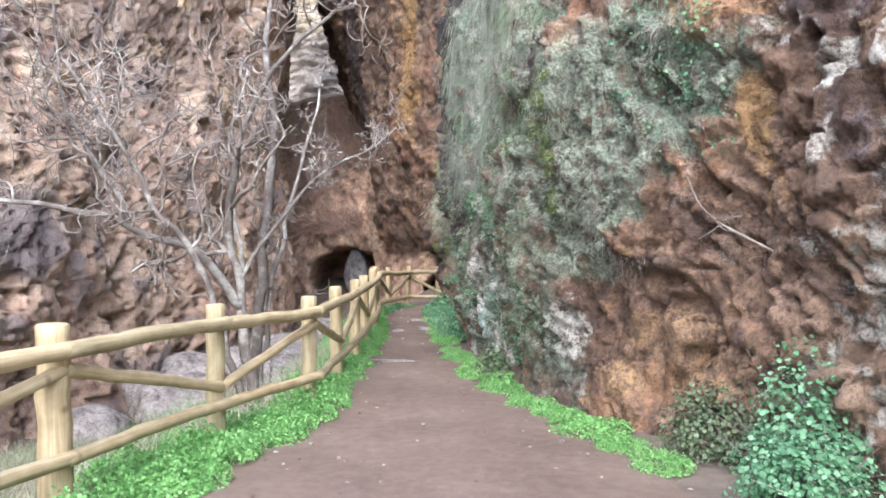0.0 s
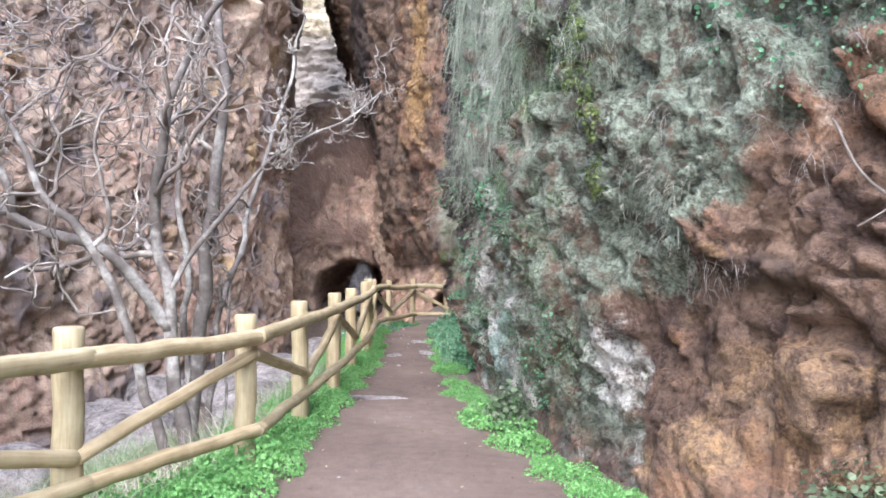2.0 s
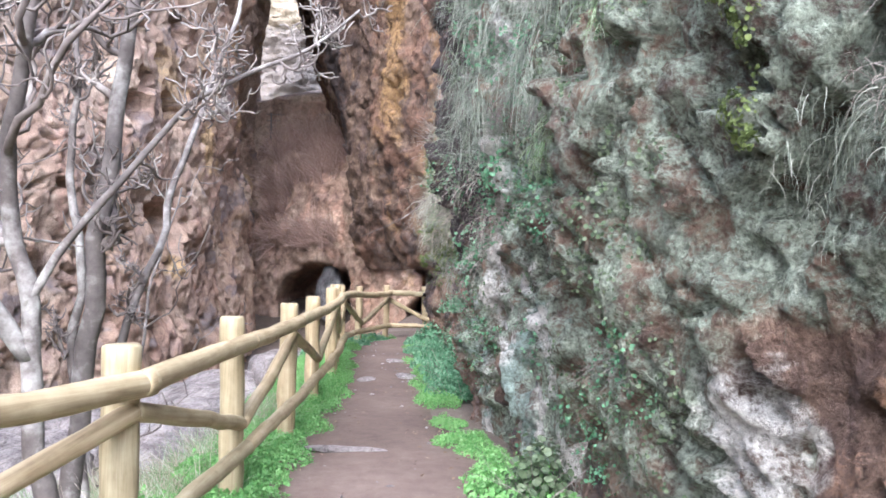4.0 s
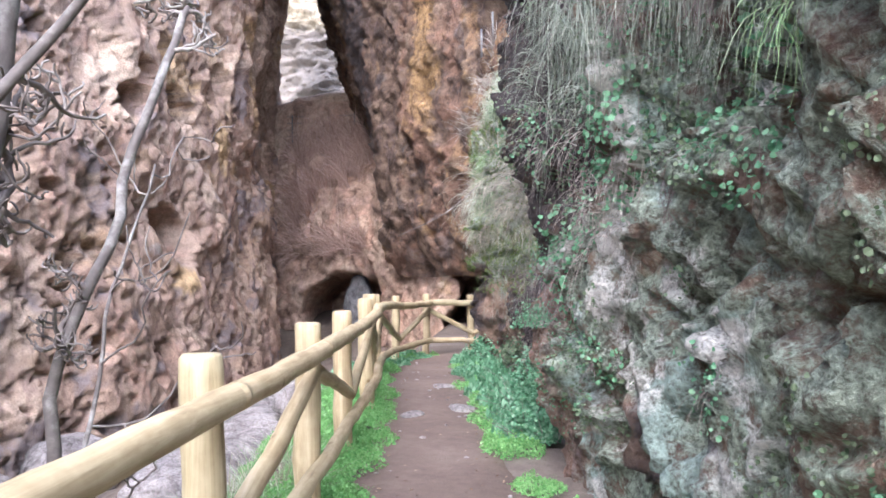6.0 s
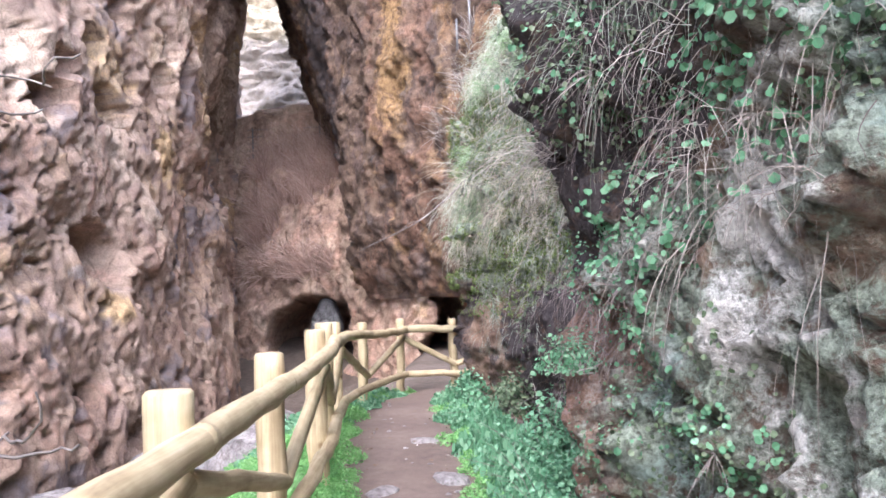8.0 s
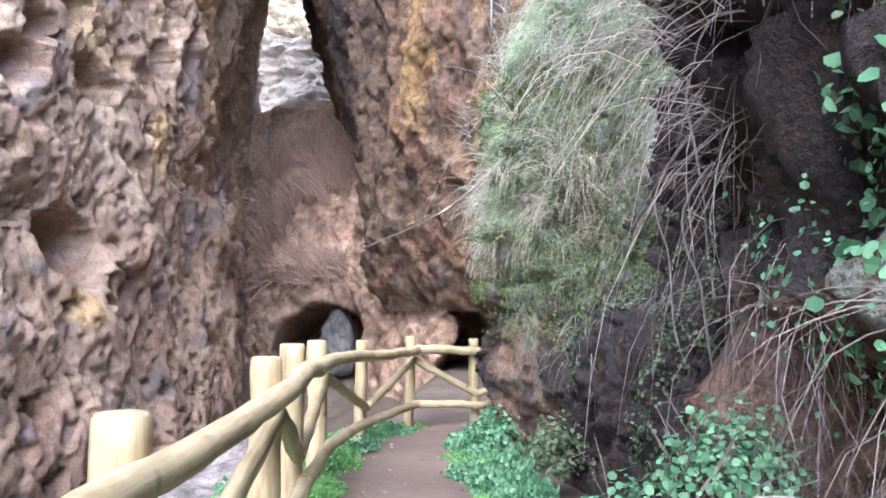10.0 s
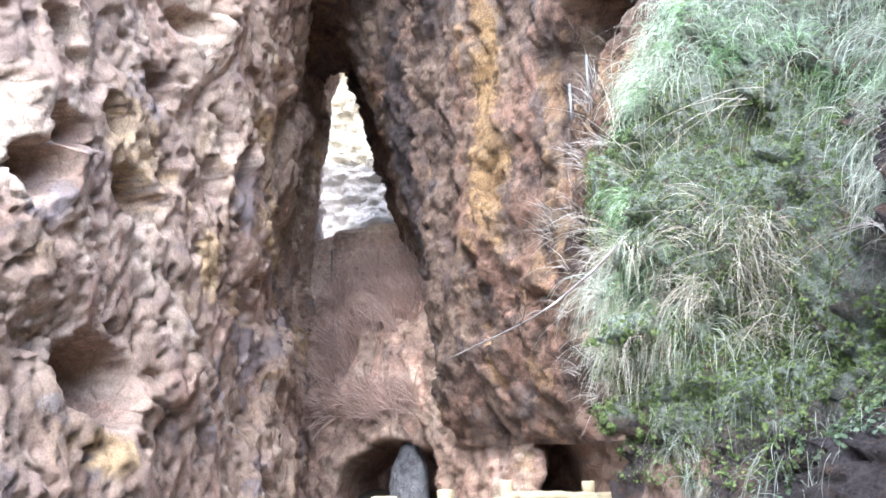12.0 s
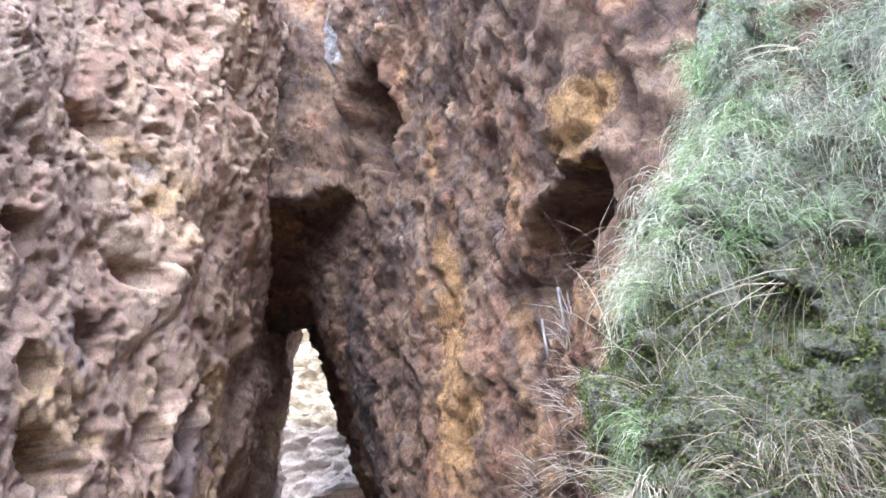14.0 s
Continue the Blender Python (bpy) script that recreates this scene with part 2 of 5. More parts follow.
def bark_material(name, low, mid, high):
    m, ns, ln, bsdf = mat(name)
    tex = ns.new("ShaderNodeTexCoord")
    a = node(ns, "ShaderNodeTexNoise", Scale=7, Detail=7, Roughness=0.65)
    b = node(ns, "ShaderNodeTexNoise", Scale=1.3, Detail=4, Roughness=0.6)
    for n in (a, b):
        ln.new(tex.outputs["Object"], n.inputs["Vector"])
    r = ramp(ns, [(0.32, low), (0.5, mid), (0.64, high)])
    ln.new(blend(ns, ln, 0.5, a.outputs[0], b.outputs[0]), r.inputs[0])
    ln.new(r.outputs[0], bsdf.inputs["Base Color"])
    bsdf.inputs["Roughness"].default_value = 0.8
    bump(ns, ln, bsdf, a.outputs[0], 0.5, 0.02)
    return m


ROCK_RIGHT = rock_material("mossy_volcanic_rock", [(0.12, 0.082, 0.064), (0.225, 0.152, 0.112), (0.325, 0.225, 0.162), (0.44, 0.325, 0.24)], moss=(0.215, 0.25, 0.195), ochre=(0.43, 0.285, 0.15), second=(0.13, 0.09, 0.078))
ROCK_LEFT = rock_material("red_tuff_rock", [(0.27, 0.185, 0.14), (0.41, 0.29, 0.215), (0.48, 0.355, 0.265), (0.56, 0.44, 0.335)], moss=(0.3, 0.3, 0.24), ochre=(0.55, 0.39, 0.215), second=(0.38, 0.27, 0.225), pale=(0.64, 0.5, 0.375), dark=(0.1, 0.075, 0.07),
                          rust=(0.48, 0.31, 0.23), mauve=(0.26, 0.215, 0.205), lichen=(0.5, 0.48, 0.46), grain=0.75, scale=0.8, ragged=0.5, depth=0.065)
ROCK_BACK = rock_material("brown_banded_rock", [(0.07, 0.05, 0.04), (0.135, 0.094, 0.07), (0.205, 0.145, 0.105), (0.31, 0.23, 0.165)], ochre=(0.36, 0.235, 0.115), second=(0.13, 0.094, 0.084), rust=(0.25, 0.155, 0.11), mauve=(0.13, 0.125, 0.13), lichen=(0.36, 0.37, 0.39), grain=0.85, scale=0.9, ragged=0.7)
ROCK_FAR = rock_material("pale_layered_rock", [(0.26, 0.21, 0.14), (0.38, 0.32, 0.22), (0.46, 0.4, 0.29), (0.54, 0.485, 0.38)], dark=(0.28, 0.245, 0.215), second=(0.44, 0.36, 0.25), grain=0.7)
BOULDER = rock_material("pale_river_stone", [(0.18, 0.165, 0.16), (0.32, 0.295, 0.285), (0.42, 0.385, 0.37), (0.52, 0.49, 0.47)], second=(0.3, 0.28, 0.28))
GREY_STONE = rock_material("grey_stone", [(0.1, 0.1, 0.105), (0.16, 0.16, 0.165), (0.22, 0.22, 0.225), (0.3, 0.3, 0.3)], second=(0.12, 0.12, 0.12))
ROCKS = {m.name for m in (ROCK_RIGHT, ROCK_LEFT, ROCK_BACK, ROCK_FAR, BOULDER, GREY_STONE)}
EARTH = earth_material("trodden_earth", [(0.086, 0.062, 0.05), (0.145, 0.107, 0.086), (0.21, 0.163, 0.134)])
SOIL = earth_material("gully_soil", [(0.07, 0.058, 0.045), (0.13, 0.105, 0.085), (0.22, 0.185, 0.155)], 0.7)
WOOD = wood_material()
BARK = bark_material("grey_fig_bark", (0.045, 0.037, 0.032), (0.15, 0.13, 0.117), (0.45, 0.44, 0.4))
TWIG = bark_material("bare_twig_bark", (0.065, 0.05, 0.043), (0.2, 0.17, 0.15), (0.52, 0.49, 0.44))
CLOVER = leaf_material("bright_green_leaves", (0.11, 0.28, 0.08), (0.2, 0.42, 0.13), (0.31, 0.53, 0.22))
BLUELEAF = leaf_material("blue_green_leaves", (0.07, 0.17, 0.09), (0.14, 0.31, 0.165), (0.28, 0.46, 0.29))
SHRUB = leaf_material("dull_green_leaves", (0.06, 0.09, 0.05), (0.12, 0.17, 0.09), (0.22, 0.27, 0.17))
DRYGRASS = leaf_material("dry_grass", (0.2, 0.17, 0.11), (0.45, 0.41, 0.31), (0.68, 0.65, 0.55))
GREENGRASS = leaf_material("hanging_green_grass", (0.09, 0.17, 0.055), (0.26, 0.39, 0.18), (0.58, 0.68, 0.5))
PALEGRASS = leaf_material("bleached_grass", (0.2, 0.22, 0.15), (0.46, 0.5, 0.38), (0.72, 0.74, 0.64))
BRUSH = leaf_material("dry_reddish_brush", (0.32, 0.22, 0.175), (0.52, 0.38, 0.31), (0.66, 0.53, 0.45), 0.8)
PALESTEM = leaf_material("pale_dead_stems", (0.17, 0.14, 0.12), (0.35, 0.31, 0.27), (0.58, 0.53, 0.47), 0.7)
LITTER = leaf_material("dead_leaf_litter", (0.07, 0.045, 0.03), (0.19, 0.13, 0.085), (0.45, 0.36, 0.26), 0.8)
ROOTS = leaf_material("dry_hanging_roots", (0.09, 0.07, 0.06), (0.2, 0.16, 0.15), (0.38, 0.33, 0.3))
HANGMOSS = leaf_material("grey_green_hanging_moss", (0.1, 0.12, 0.088), (0.26, 0.295, 0.23), (0.52, 0.55, 0.47), 0.9)
MOSS = leaf_material("yellow_green_moss", (0.045, 0.065, 0.02), (0.12, 0.16, 0.05), (0.22, 0.28, 0.1), 0.9)
STEEL = mat("galvanised_steel")[0]
STEEL.node_tree.nodes["Principled BSDF"].inputs["Base Color"].default_value = (0.25, 0.25, 0.25, 1)
STEEL.node_tree.nodes["Principled BSDF"].inputs["Metallic"].default_value = 0.8
STEEL.node_tree.nodes["Principled BSDF"].inputs["Roughness"].default_value = 0.5


# ---- mesh helpers ----
def mesh_object(name, verts, faces, material, parent=None, label="", shade=True):
    me = bpy.data.meshes.new(name)
    me.from_pydata([tuple(v) for v in np.asarray(verts, float).tolist()], [], faces if isinstance(faces, list) else faces.tolist())
    me.materials.append(material)
    if shade:
        me.polygons.foreach_set("use_smooth", [True] * len(me.polygons))
    if material.name in ROCKS:
        for key in ("patch", "tint"):
            plain = me.color_attributes.new(key, "FLOAT_COLOR", "POINT")
            plain.data.foreach_set("color", np.zeros(4 * len(me.vertices), np.float32))
    me.update()
    ob = new(name, me)
    if parent:
        ob.parent = parent
    if label:
        tagged(ob, label)
    return ob


def grid_faces(rows, cols):
    r, c = np.meshgrid(np.arange(rows - 1), np.arange(cols - 1), indexing="ij")
    a = (r * cols + c).ravel()
    return np.stack([a, a + 1, a + cols + 1, a + cols], 1)


def spline(points, per=24):
    """Catmull-Rom through the points (any dimension)."""
    p = np.array(points, float)
    p = np.vstack([2 * p[0] - p[1], p, 2 * p[-1] - p[-2]])
    t = np.linspace(0, 1, per, endpoint=False)[:, None]
    out = []
    for i in range(1, len(p) - 2):
        a, b, c, d = p[i - 1], p[i], p[i + 1], p[i + 2]
        out.append(0.5 * (2 * b + (c - a) * t + (2 * a - 5 * b + 4 * c - d) * t ** 2 + (3 * b - a - 3 * c + d) * t ** 3))
    return np.vstack(out + [p[-2][None]])


class Cliff:
    """A rock face over a line on the plan, with a lean by height, dents and layered relief."""

    def __init__(self, name, line, tops, rows, steps, material, relief, seed, dents=(), paint=None, flip=1, spots=(), crest=None, rugged=None):
        self.curve = spline(line, 30)
        seg = np.r_[0, np.cumsum(np.linalg.norm(np.diff(self.curve, axis=0), axis=1))]
        mid = np.interp(np.linspace(0, 1, 4000), np.linspace(0, 1, len(seg)), seg)
        cx, cy = (np.interp(mid, seg, self.curve[:, a]) for a in (0, 1))
        dens = 1 / steps(cx, cy)
        cum = np.r_[0, np.cumsum((dens[1:] + dens[:-1]) / 2 * np.diff(mid))]
        n = int(cum[-1]) + 2
        s = np.interp(np.linspace(0, cum[-1], n), cum, mid)
        x, y = (np.interp(s, seg, self.curve[:, a]) for a in (0, 1))
        tx, ty = np.gradient(x, s), np.gradient(y, s)
        k = np.exp(-np.linspace(-2, 2, 13) ** 2)
        k /= k.sum()
        tx, ty = (np.convolve(np.pad(v, 6, mode="edge"), k, "valid") for v in (tx, ty))
        length = np.hypot(tx, ty)
        nx, ny = -ty / length * flip, tx / length * flip
        z = rows
        X, Z = np.meshgrid(x, z)
        Y = np.meshgrid(y, z)[0]
        NX, NY = np.meshgrid(nx, z)[0], np.meshgrid(ny, z)[0]
        if crest:
            Z = z[0] + (Z - z[0]) * crest(X, Y)
        off = tops(X, Y, Z)
        P = np.stack([X + NX * off, Y + NY * off, Z], -1).reshape(-1, 3)
        N = np.stack([NX, NY, 0 * NX], -1).reshape(-1, 3)
        base = P.copy()
        d = relief(P, seed) * (rugged(P) if rugged else 1.0)
        P = P + N * d[:, None]
        P[:, 2] += 0.1 * d * smooth(0.3, 1.2, P[:, 2])
        hole = np.zeros(len(P))
        for (hx, hy, hz, wide, high, deep) in dents:
            wob = 1 + 0.28 * vnoise(base * 1.4 / max(wide, 0.3) + hx, seed + 3)
            dx, dy = base[:, 0] - hx, base[:, 1] - hy
            h = dx * -N[:, 1] + dy * N[:, 0]
            q = np.sqrt((h / wide) ** 2 + ((base[:, 2] - hz) / high) ** 2) * wob + (np.hypot(dx, dy) > wide + 2)
            k = smooth(1.0, 0.72, q)
            P -= (np.array([0.08, -0.99, 0.0]) if deep > 5.5 else N) * (deep * k)[:, None]
            hole = np.maximum(hole, k)
        self.p, self.shape, self.name = P, Z.shape, name
        g = P.reshape(*Z.shape, 3)
        du, dv = np.gradient(g, axis=1), np.gradient(g, axis=0)
        nn = np.cross(du, dv).reshape(-1, 3)
        nn /= np.maximum(np.linalg.norm(nn, axis=1), 1e-9)[:, None]
        nn *= np.sign((nn * N).sum(1))[:, None] + 1e-9
        self.n = nn
        faces = grid_faces(*Z.shape)
        self.ob = mesh_object(name, P, faces if flip < 0 else faces[:, ::-1], material)
        patch = np.zeros((len(P), 8))
        if paint:
            got = paint(P, d, seed)
            patch[:, :got.shape[1]] = got
        for (sx, sy, sz, wide, high, channel, amount) in spots:
            q = np.sqrt((np.hypot(P[:, 0] - sx, P[:, 1] - sy) / wide) ** 2 + ((P[:, 2] - sz) / high) ** 2)
            q = q * (1 + 0.45 * fbm(P * 2.2 / wide, 3, 0.6, seed + 31))
            patch[:, channel] = np.maximum(patch[:, channel], amount * smooth(1.15, 0.5, q))
        for key, cols in (("patch", patch[:, :4]), ("tint", patch[:, 4:])):
            self.ob.data.color_attributes[key].data.foreach_set("color", np.clip(cols, 0, 1).astype(np.float32).ravel())

    def pick(self, where, count, seed):
        """Places on the rock and the rock's normals, where the test holds."""
        p = self.p
        ok = np.flatnonzero(where(p[:, 0], p[:, 1], p[:, 2], self.n))
        if len(ok) == 0:
            return np.zeros((0, 3)), np.zeros((0, 3))
        g = self.p.reshape(*self.shape, 3)
        area = (np.linalg.norm(np.gradient(g, axis=1), axis=2) * np.linalg.norm(np.gradient(g, axis=0), axis=2)).ravel()[ok]
        rng = np.random.default_rng(seed)
        i = rng.choice(ok, count, p=area / area.sum())
        return self.p[i] + rng.normal(0, 0.015, (count, 3)), self.n[i]


# ---- ground ----
FENCE = [(-2.75, -0.6), (-2.45, 1.2), (-2.05, 2.98), (-1.69, 4.71), (-1.3, 6.34), (-1.38, 8.09), (-1.5, 9.94), (-1.67, 11.76),
         (-1.8, 13.5), (-1.94, 14.41), (-2.13, 15.92), (-2.13, 17.8), (-1.83, 19.43), (-1.05, 19.75), (0.3, 20.6)]
FX = np.array(FENCE)


def ground_height(x, y):
    fx = np.interp(y, FX[:13, 1], FX[:13, 0])
    d = fx - 0.1 - x
    left = -1.0 * smooth(0.1, 1.8, d) - 0.6 * smooth(1.8, 4.5, d)
    left = left * smooth(40, 30, y) * smooth(-12, -4, y)
    p = np.stack([np.ravel(x), np.ravel(y), 0 * np.ravel(x)], 1)
    bumps = (fbm(p * 0.7, 4, 0.55, 4) * 0.22).reshape(np.shape(x)) * smooth(0.25, 1.6, d)
    small = (fbm(p * 3.0, 3, 0.55, 8) * 0.03).reshape(np.shape(x))
    rise = 0.1 * smooth(12, 16.5, y) * smooth(3, 0, np.abs(x + 1.5))
    return left + bumps + small + rise - 0.04


gx = np.unique(np.r_[np.linspace(-300, -30, 16), np.linspace(-30, -10, 22), np.arange(-10, 4, 0.11), np.linspace(4, 30, 30), np.linspace(30, 300, 16)])
gy = np.unique(np.r_[np.linspace(-300, -20, 16), np.linspace(-20, -3, 20), np.arange(-3, 24, 0.13), np.arange(24, 40, 0.35), np.linspace(40, 300, 24)])
GX, GY = np.meshgrid(gx, gy)
ground = mesh_object("ground", np.stack([GX, GY, ground_height(GX, GY)], -1).reshape(-1, 3), grid_faces(*GX.shape), SOIL)
tagged(ground, "uneven brown gully soil with dry litter", "ground", kind="structure")

# the trodden path: centre line and half width
LANE = spline([(1.3, -12, 2.4), (1.0, -5, 2.3), (0.5, 0, 2.1), (0.22, 3.5, 1.75), (0.06, 5.6, 1.2), (-0.25, 7, 0.95), (-0.55, 9, 0.8),
               (-0.92, 11.5, 0.55), (-1.2, 14, 0.58), (-1.55, 16.6, 0.55), (-1.52, 18.3, 0.5), (-1.1, 19.1, 0.5), (-0.2, 19.5, 0.5), (2.5, 20, 0.6)], 22)
lt = np.gradient(LANE[:, :2], axis=0)
lt /= np.linalg.norm(lt, axis=1)[:, None]
across = np.linspace(-1, 1, 25)
PXY = LANE[:, None, :2] + across[None, :, None] * (LANE[:, 2][:, None] * 1.12)[:, :, None] * np.stack([lt[:, 1], -lt[:, 0]], 1)[:, None, :]
flatp = np.concatenate([PXY.reshape(-1, 2), np.zeros((PXY.shape[0] * PXY.shape[1], 1))], 1)
lane_z = 0.1 * smooth(12, 16.5, flatp[:, 1]) + 0.012 + 0.02 * fbm(flatp * 1.6, 3, 0.5, 21) + 0.006 * fbm(flatp * 9, 2, 0.5, 22) - 0.09 * np.tile(np.abs(across) ** 6, len(LANE))
path = mesh_object("path", np.c_[flatp[:, :2], lane_z], grid_faces(*PXY.shape[:2])[:, ::-1], EARTH)
tagged(path, "trodden reddish-brown earth footpath, damp", "path", kind="structure")


# ---- cliffs ----
def rough_relief(big, mid, small, holes, knobs=None, broken=0.9, lean=(0.15, 0.1)):
    """Layered relief: bulges, broken planes with open seams, crumbling edges and pits."""
    def relief(p, seed):
        q = p * np.array([1, 1, 0.9])
        w = q + 0.55 * np.stack([fbm(q * 0.9 + s, 2, 0.5, seed + 40 + s) for s in (0, 1, 2)], 1)
        d = big * fbm(w * 0.33, 3, 0.5, seed)
        d = d + 0.7 * mid * ridged(w * 0.8, 5, 0.58, seed + 7)
        v = w + 0.12 * np.stack([vnoise(q * 5 + s, seed + 60 + s) for s in (0, 1, 2)], 1)
        v = v + np.array([lean[0], lean[1], 0]) * p[:, 2:]
        f, e = facets(v * np.array([1.3, 1.3, 0.85]), seed + 11)
        d = d + broken * mid * (1.3 * f * smooth(0.0, 0.07, e) - 0.25 * smooth(0.1, 0.0, e))
        k = small * (knobs(p) if knobs else 1.0)
        f, e = facets(v * np.array([3.4, 3.4, 2.3]), seed + 13)
        d = d + broken * k * (2.2 * f * smooth(0.0, 0.09, e) - 0.5 * smooth(0.1, 0.0, e))
        d = d + k * (1.1 - 0.5 * broken) * ridged(w * 4.4, 4, 0.65, seed + 17)
        f, e = facets(v * np.array([8.5, 8.5, 6.5]), seed + 19)
        d = d + broken * k * 0.9 * f * smooth(0.0, 0.12, e)
        for n, size, bar in ((1.0, 1.2, 0.5), (0.6, 2.7, 0.42), (0.28, 5.5, 0.35)):
            c1, c2, own = cells(v * size * np.array([1.15, 1.15, 1.0]) + 3.3 * n, seed + 23)
            d = d - holes * n * smooth(0.36, 0.22, c1) * (own > bar)
        return d
    return relief


def step_right(x, y):
    return np.where((y > 2) & (y < 19), 0.032, np.where((y > -1) & (y < 24), 0.09, 0.4))


def lean_right(x, y, z):
    """How far the right-hand rock comes out over the path, by height."""
    near = np.interp(z, [0, 0.5, 1.3, 2.3, 3.2, 6, 14], [0, -0.02, 0.04, 0.16, 0.2, -0.15, -2.0])
    mid = np.interp(z, [0, 0.6, 1.6, 3, 5, 8, 14], [0, 0.0, 0.12, 0.4, 0.38, -0.3, -2.0])
    nose = np.interp(z, [0, 1, 1.9, 3, 5, 8, 14], [0, 0.0, 0.05, 0.15, -0.5, -1.6, -3.0])
    a = smooth(6.5, 9, y)
    b = smooth(13, 16.5, y)
    c = smooth(11.9, 12.6, y) * smooth(15.6, 14.2, y)
    recess = np.interp(z, [0, 1.6, 2.6, 3.4, 5, 9], [0, 0.02, 0.15, 0.35, 0.2, -0.8])
    back = 0.8 * smooth(0.9, 2.3, z) * smooth(13.2, 14.4, y) * smooth(17.2, 16.2, y)
    shelf = 0.42 * smooth(1.95, 2.15, z) * smooth(7.7, 8.2, y) * smooth(9.7, 9.3, y)
    return (near * (1 - a) + mid * a * (1 - b) + nose * b) * (1 - c) + recess * c - back - shelf


def paint_right(p, d, seed):
    x, y, z = p.T
    n1, n2 = fbm(p * 0.8, 4, 0.6, seed + 50), fbm(p * 1.9, 4, 0.6, seed + 60)
    n3 = fbm(p * np.array([2.2, 2.2, 0.35]), 4, 0.6, seed + 70)
    n4 = fbm(p * 3.6, 3, 0.6, seed + 80)
    edge = np.interp(y, [3.9, 4.3, 5.2, 5.8, 6.1], [3.2, 2.7, 2.05, 1.4, 1.35])
    crag = smooth(4.25, 3.85, y + 0.3 * n2)
    brown = smooth(6.5, 6.25, y + 0.2 * n2) * (1 - crag)
    wall = smooth(6.2, 6.5, y + 0.2 * n2) * smooth(8.5, 8.0, y + 0.5 * n1)
    slab = smooth(8.0, 8.5, y + 0.5 * n1) * smooth(11.0, 10.6, y - 0.4 * n2 + 0.6 * smooth(1.6, 1.9, z))
    red = smooth(10.6, 11.0, y - 0.4 * n2 + 0.6 * smooth(1.6, 1.9, z)) * smooth(12.4, 12.1, y)
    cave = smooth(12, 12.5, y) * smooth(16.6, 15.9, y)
    nose = smooth(15.8, 16.5, y)
    over = brown * smooth(-0.12, 0.12, z - edge + 0.35 * n2) * smooth(4.2, 3.4, z + 0.5 * n1 + 0.5 * smooth(5, 4.3, y))
    moss = 0.85 * over + wall * (0.55 + 0.45 * smooth(-0.3, 0.3, n3)) * smooth(-0.1, 0.5, z) + slab * 0.95 * smooth(-0.6, 0.0, n2 + 0.5 * n3)
    moss = moss + red * 0.5 * smooth(0.0, 0.4, n1) + nose * 0.95 * smooth(-0.3, 0.2, n3 + 0.25) * smooth(1.1, 1.8, z + 0.3 * n2) + 0.3 * crag * smooth(0.1, 0.5, n1)
    ochre = brown * (1 - over) * 0.55 * smooth(0.0, 0.45, n2 + 0.3 * n1)
    pale = 0.45 * brown * smooth(0.25, 0.6, n1 * 0.6 + n3) + 0.6 * slab * smooth(0.0, 0.35, n4)
    # recess: dark brown rock, taken to near-black to carry its shade as well
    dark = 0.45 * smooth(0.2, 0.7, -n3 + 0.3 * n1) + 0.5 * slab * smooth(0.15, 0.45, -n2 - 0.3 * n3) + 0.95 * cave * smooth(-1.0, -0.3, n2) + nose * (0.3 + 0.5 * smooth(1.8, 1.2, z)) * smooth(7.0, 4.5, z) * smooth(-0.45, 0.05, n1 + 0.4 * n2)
    # red rock above about z 1.5: the overhang's shade painted near-black
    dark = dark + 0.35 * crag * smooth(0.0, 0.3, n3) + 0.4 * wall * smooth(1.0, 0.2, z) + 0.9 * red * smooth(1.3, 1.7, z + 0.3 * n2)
    lichen = 0.7 * crag * smooth(-0.05, 0.25, n4 + 0.2 * n2) + 0.25 * over * smooth(0.1, 0.35, n4 + 0.3 * n3) + 0.45 * wall * smooth(0.1, 0.4, n3) + 0.75 * slab * smooth(-0.05, 0.3, n4 + 0.3 * n2)
    rust = 0.75 * brown * (1 - over) * smooth(-0.25, 0.15, n1 - 0.4 * n2) + 0.75 * red * smooth(-0.2, 0.2, n2)
    teal = 0.75 * slab * smooth(0.05, 0.3, n3 + 0.4 * n4) + 0.4 * wall * smooth(0.2, 0.5, n2) + 0.25 * over * smooth(0.1, 0.4, -n2)
    mauve = 0.7 * slab * smooth(0.1, 0.4, n1) + 0.5 * wall * smooth(0.15, 0.4, -n3) + 0.5 * crag * smooth(0.1, 0.4, -n2) + 0.4 * red
    return np.clip(np.stack([moss, ochre, pale, dark, lichen, rust, teal, mauve], 1), 0, 1)


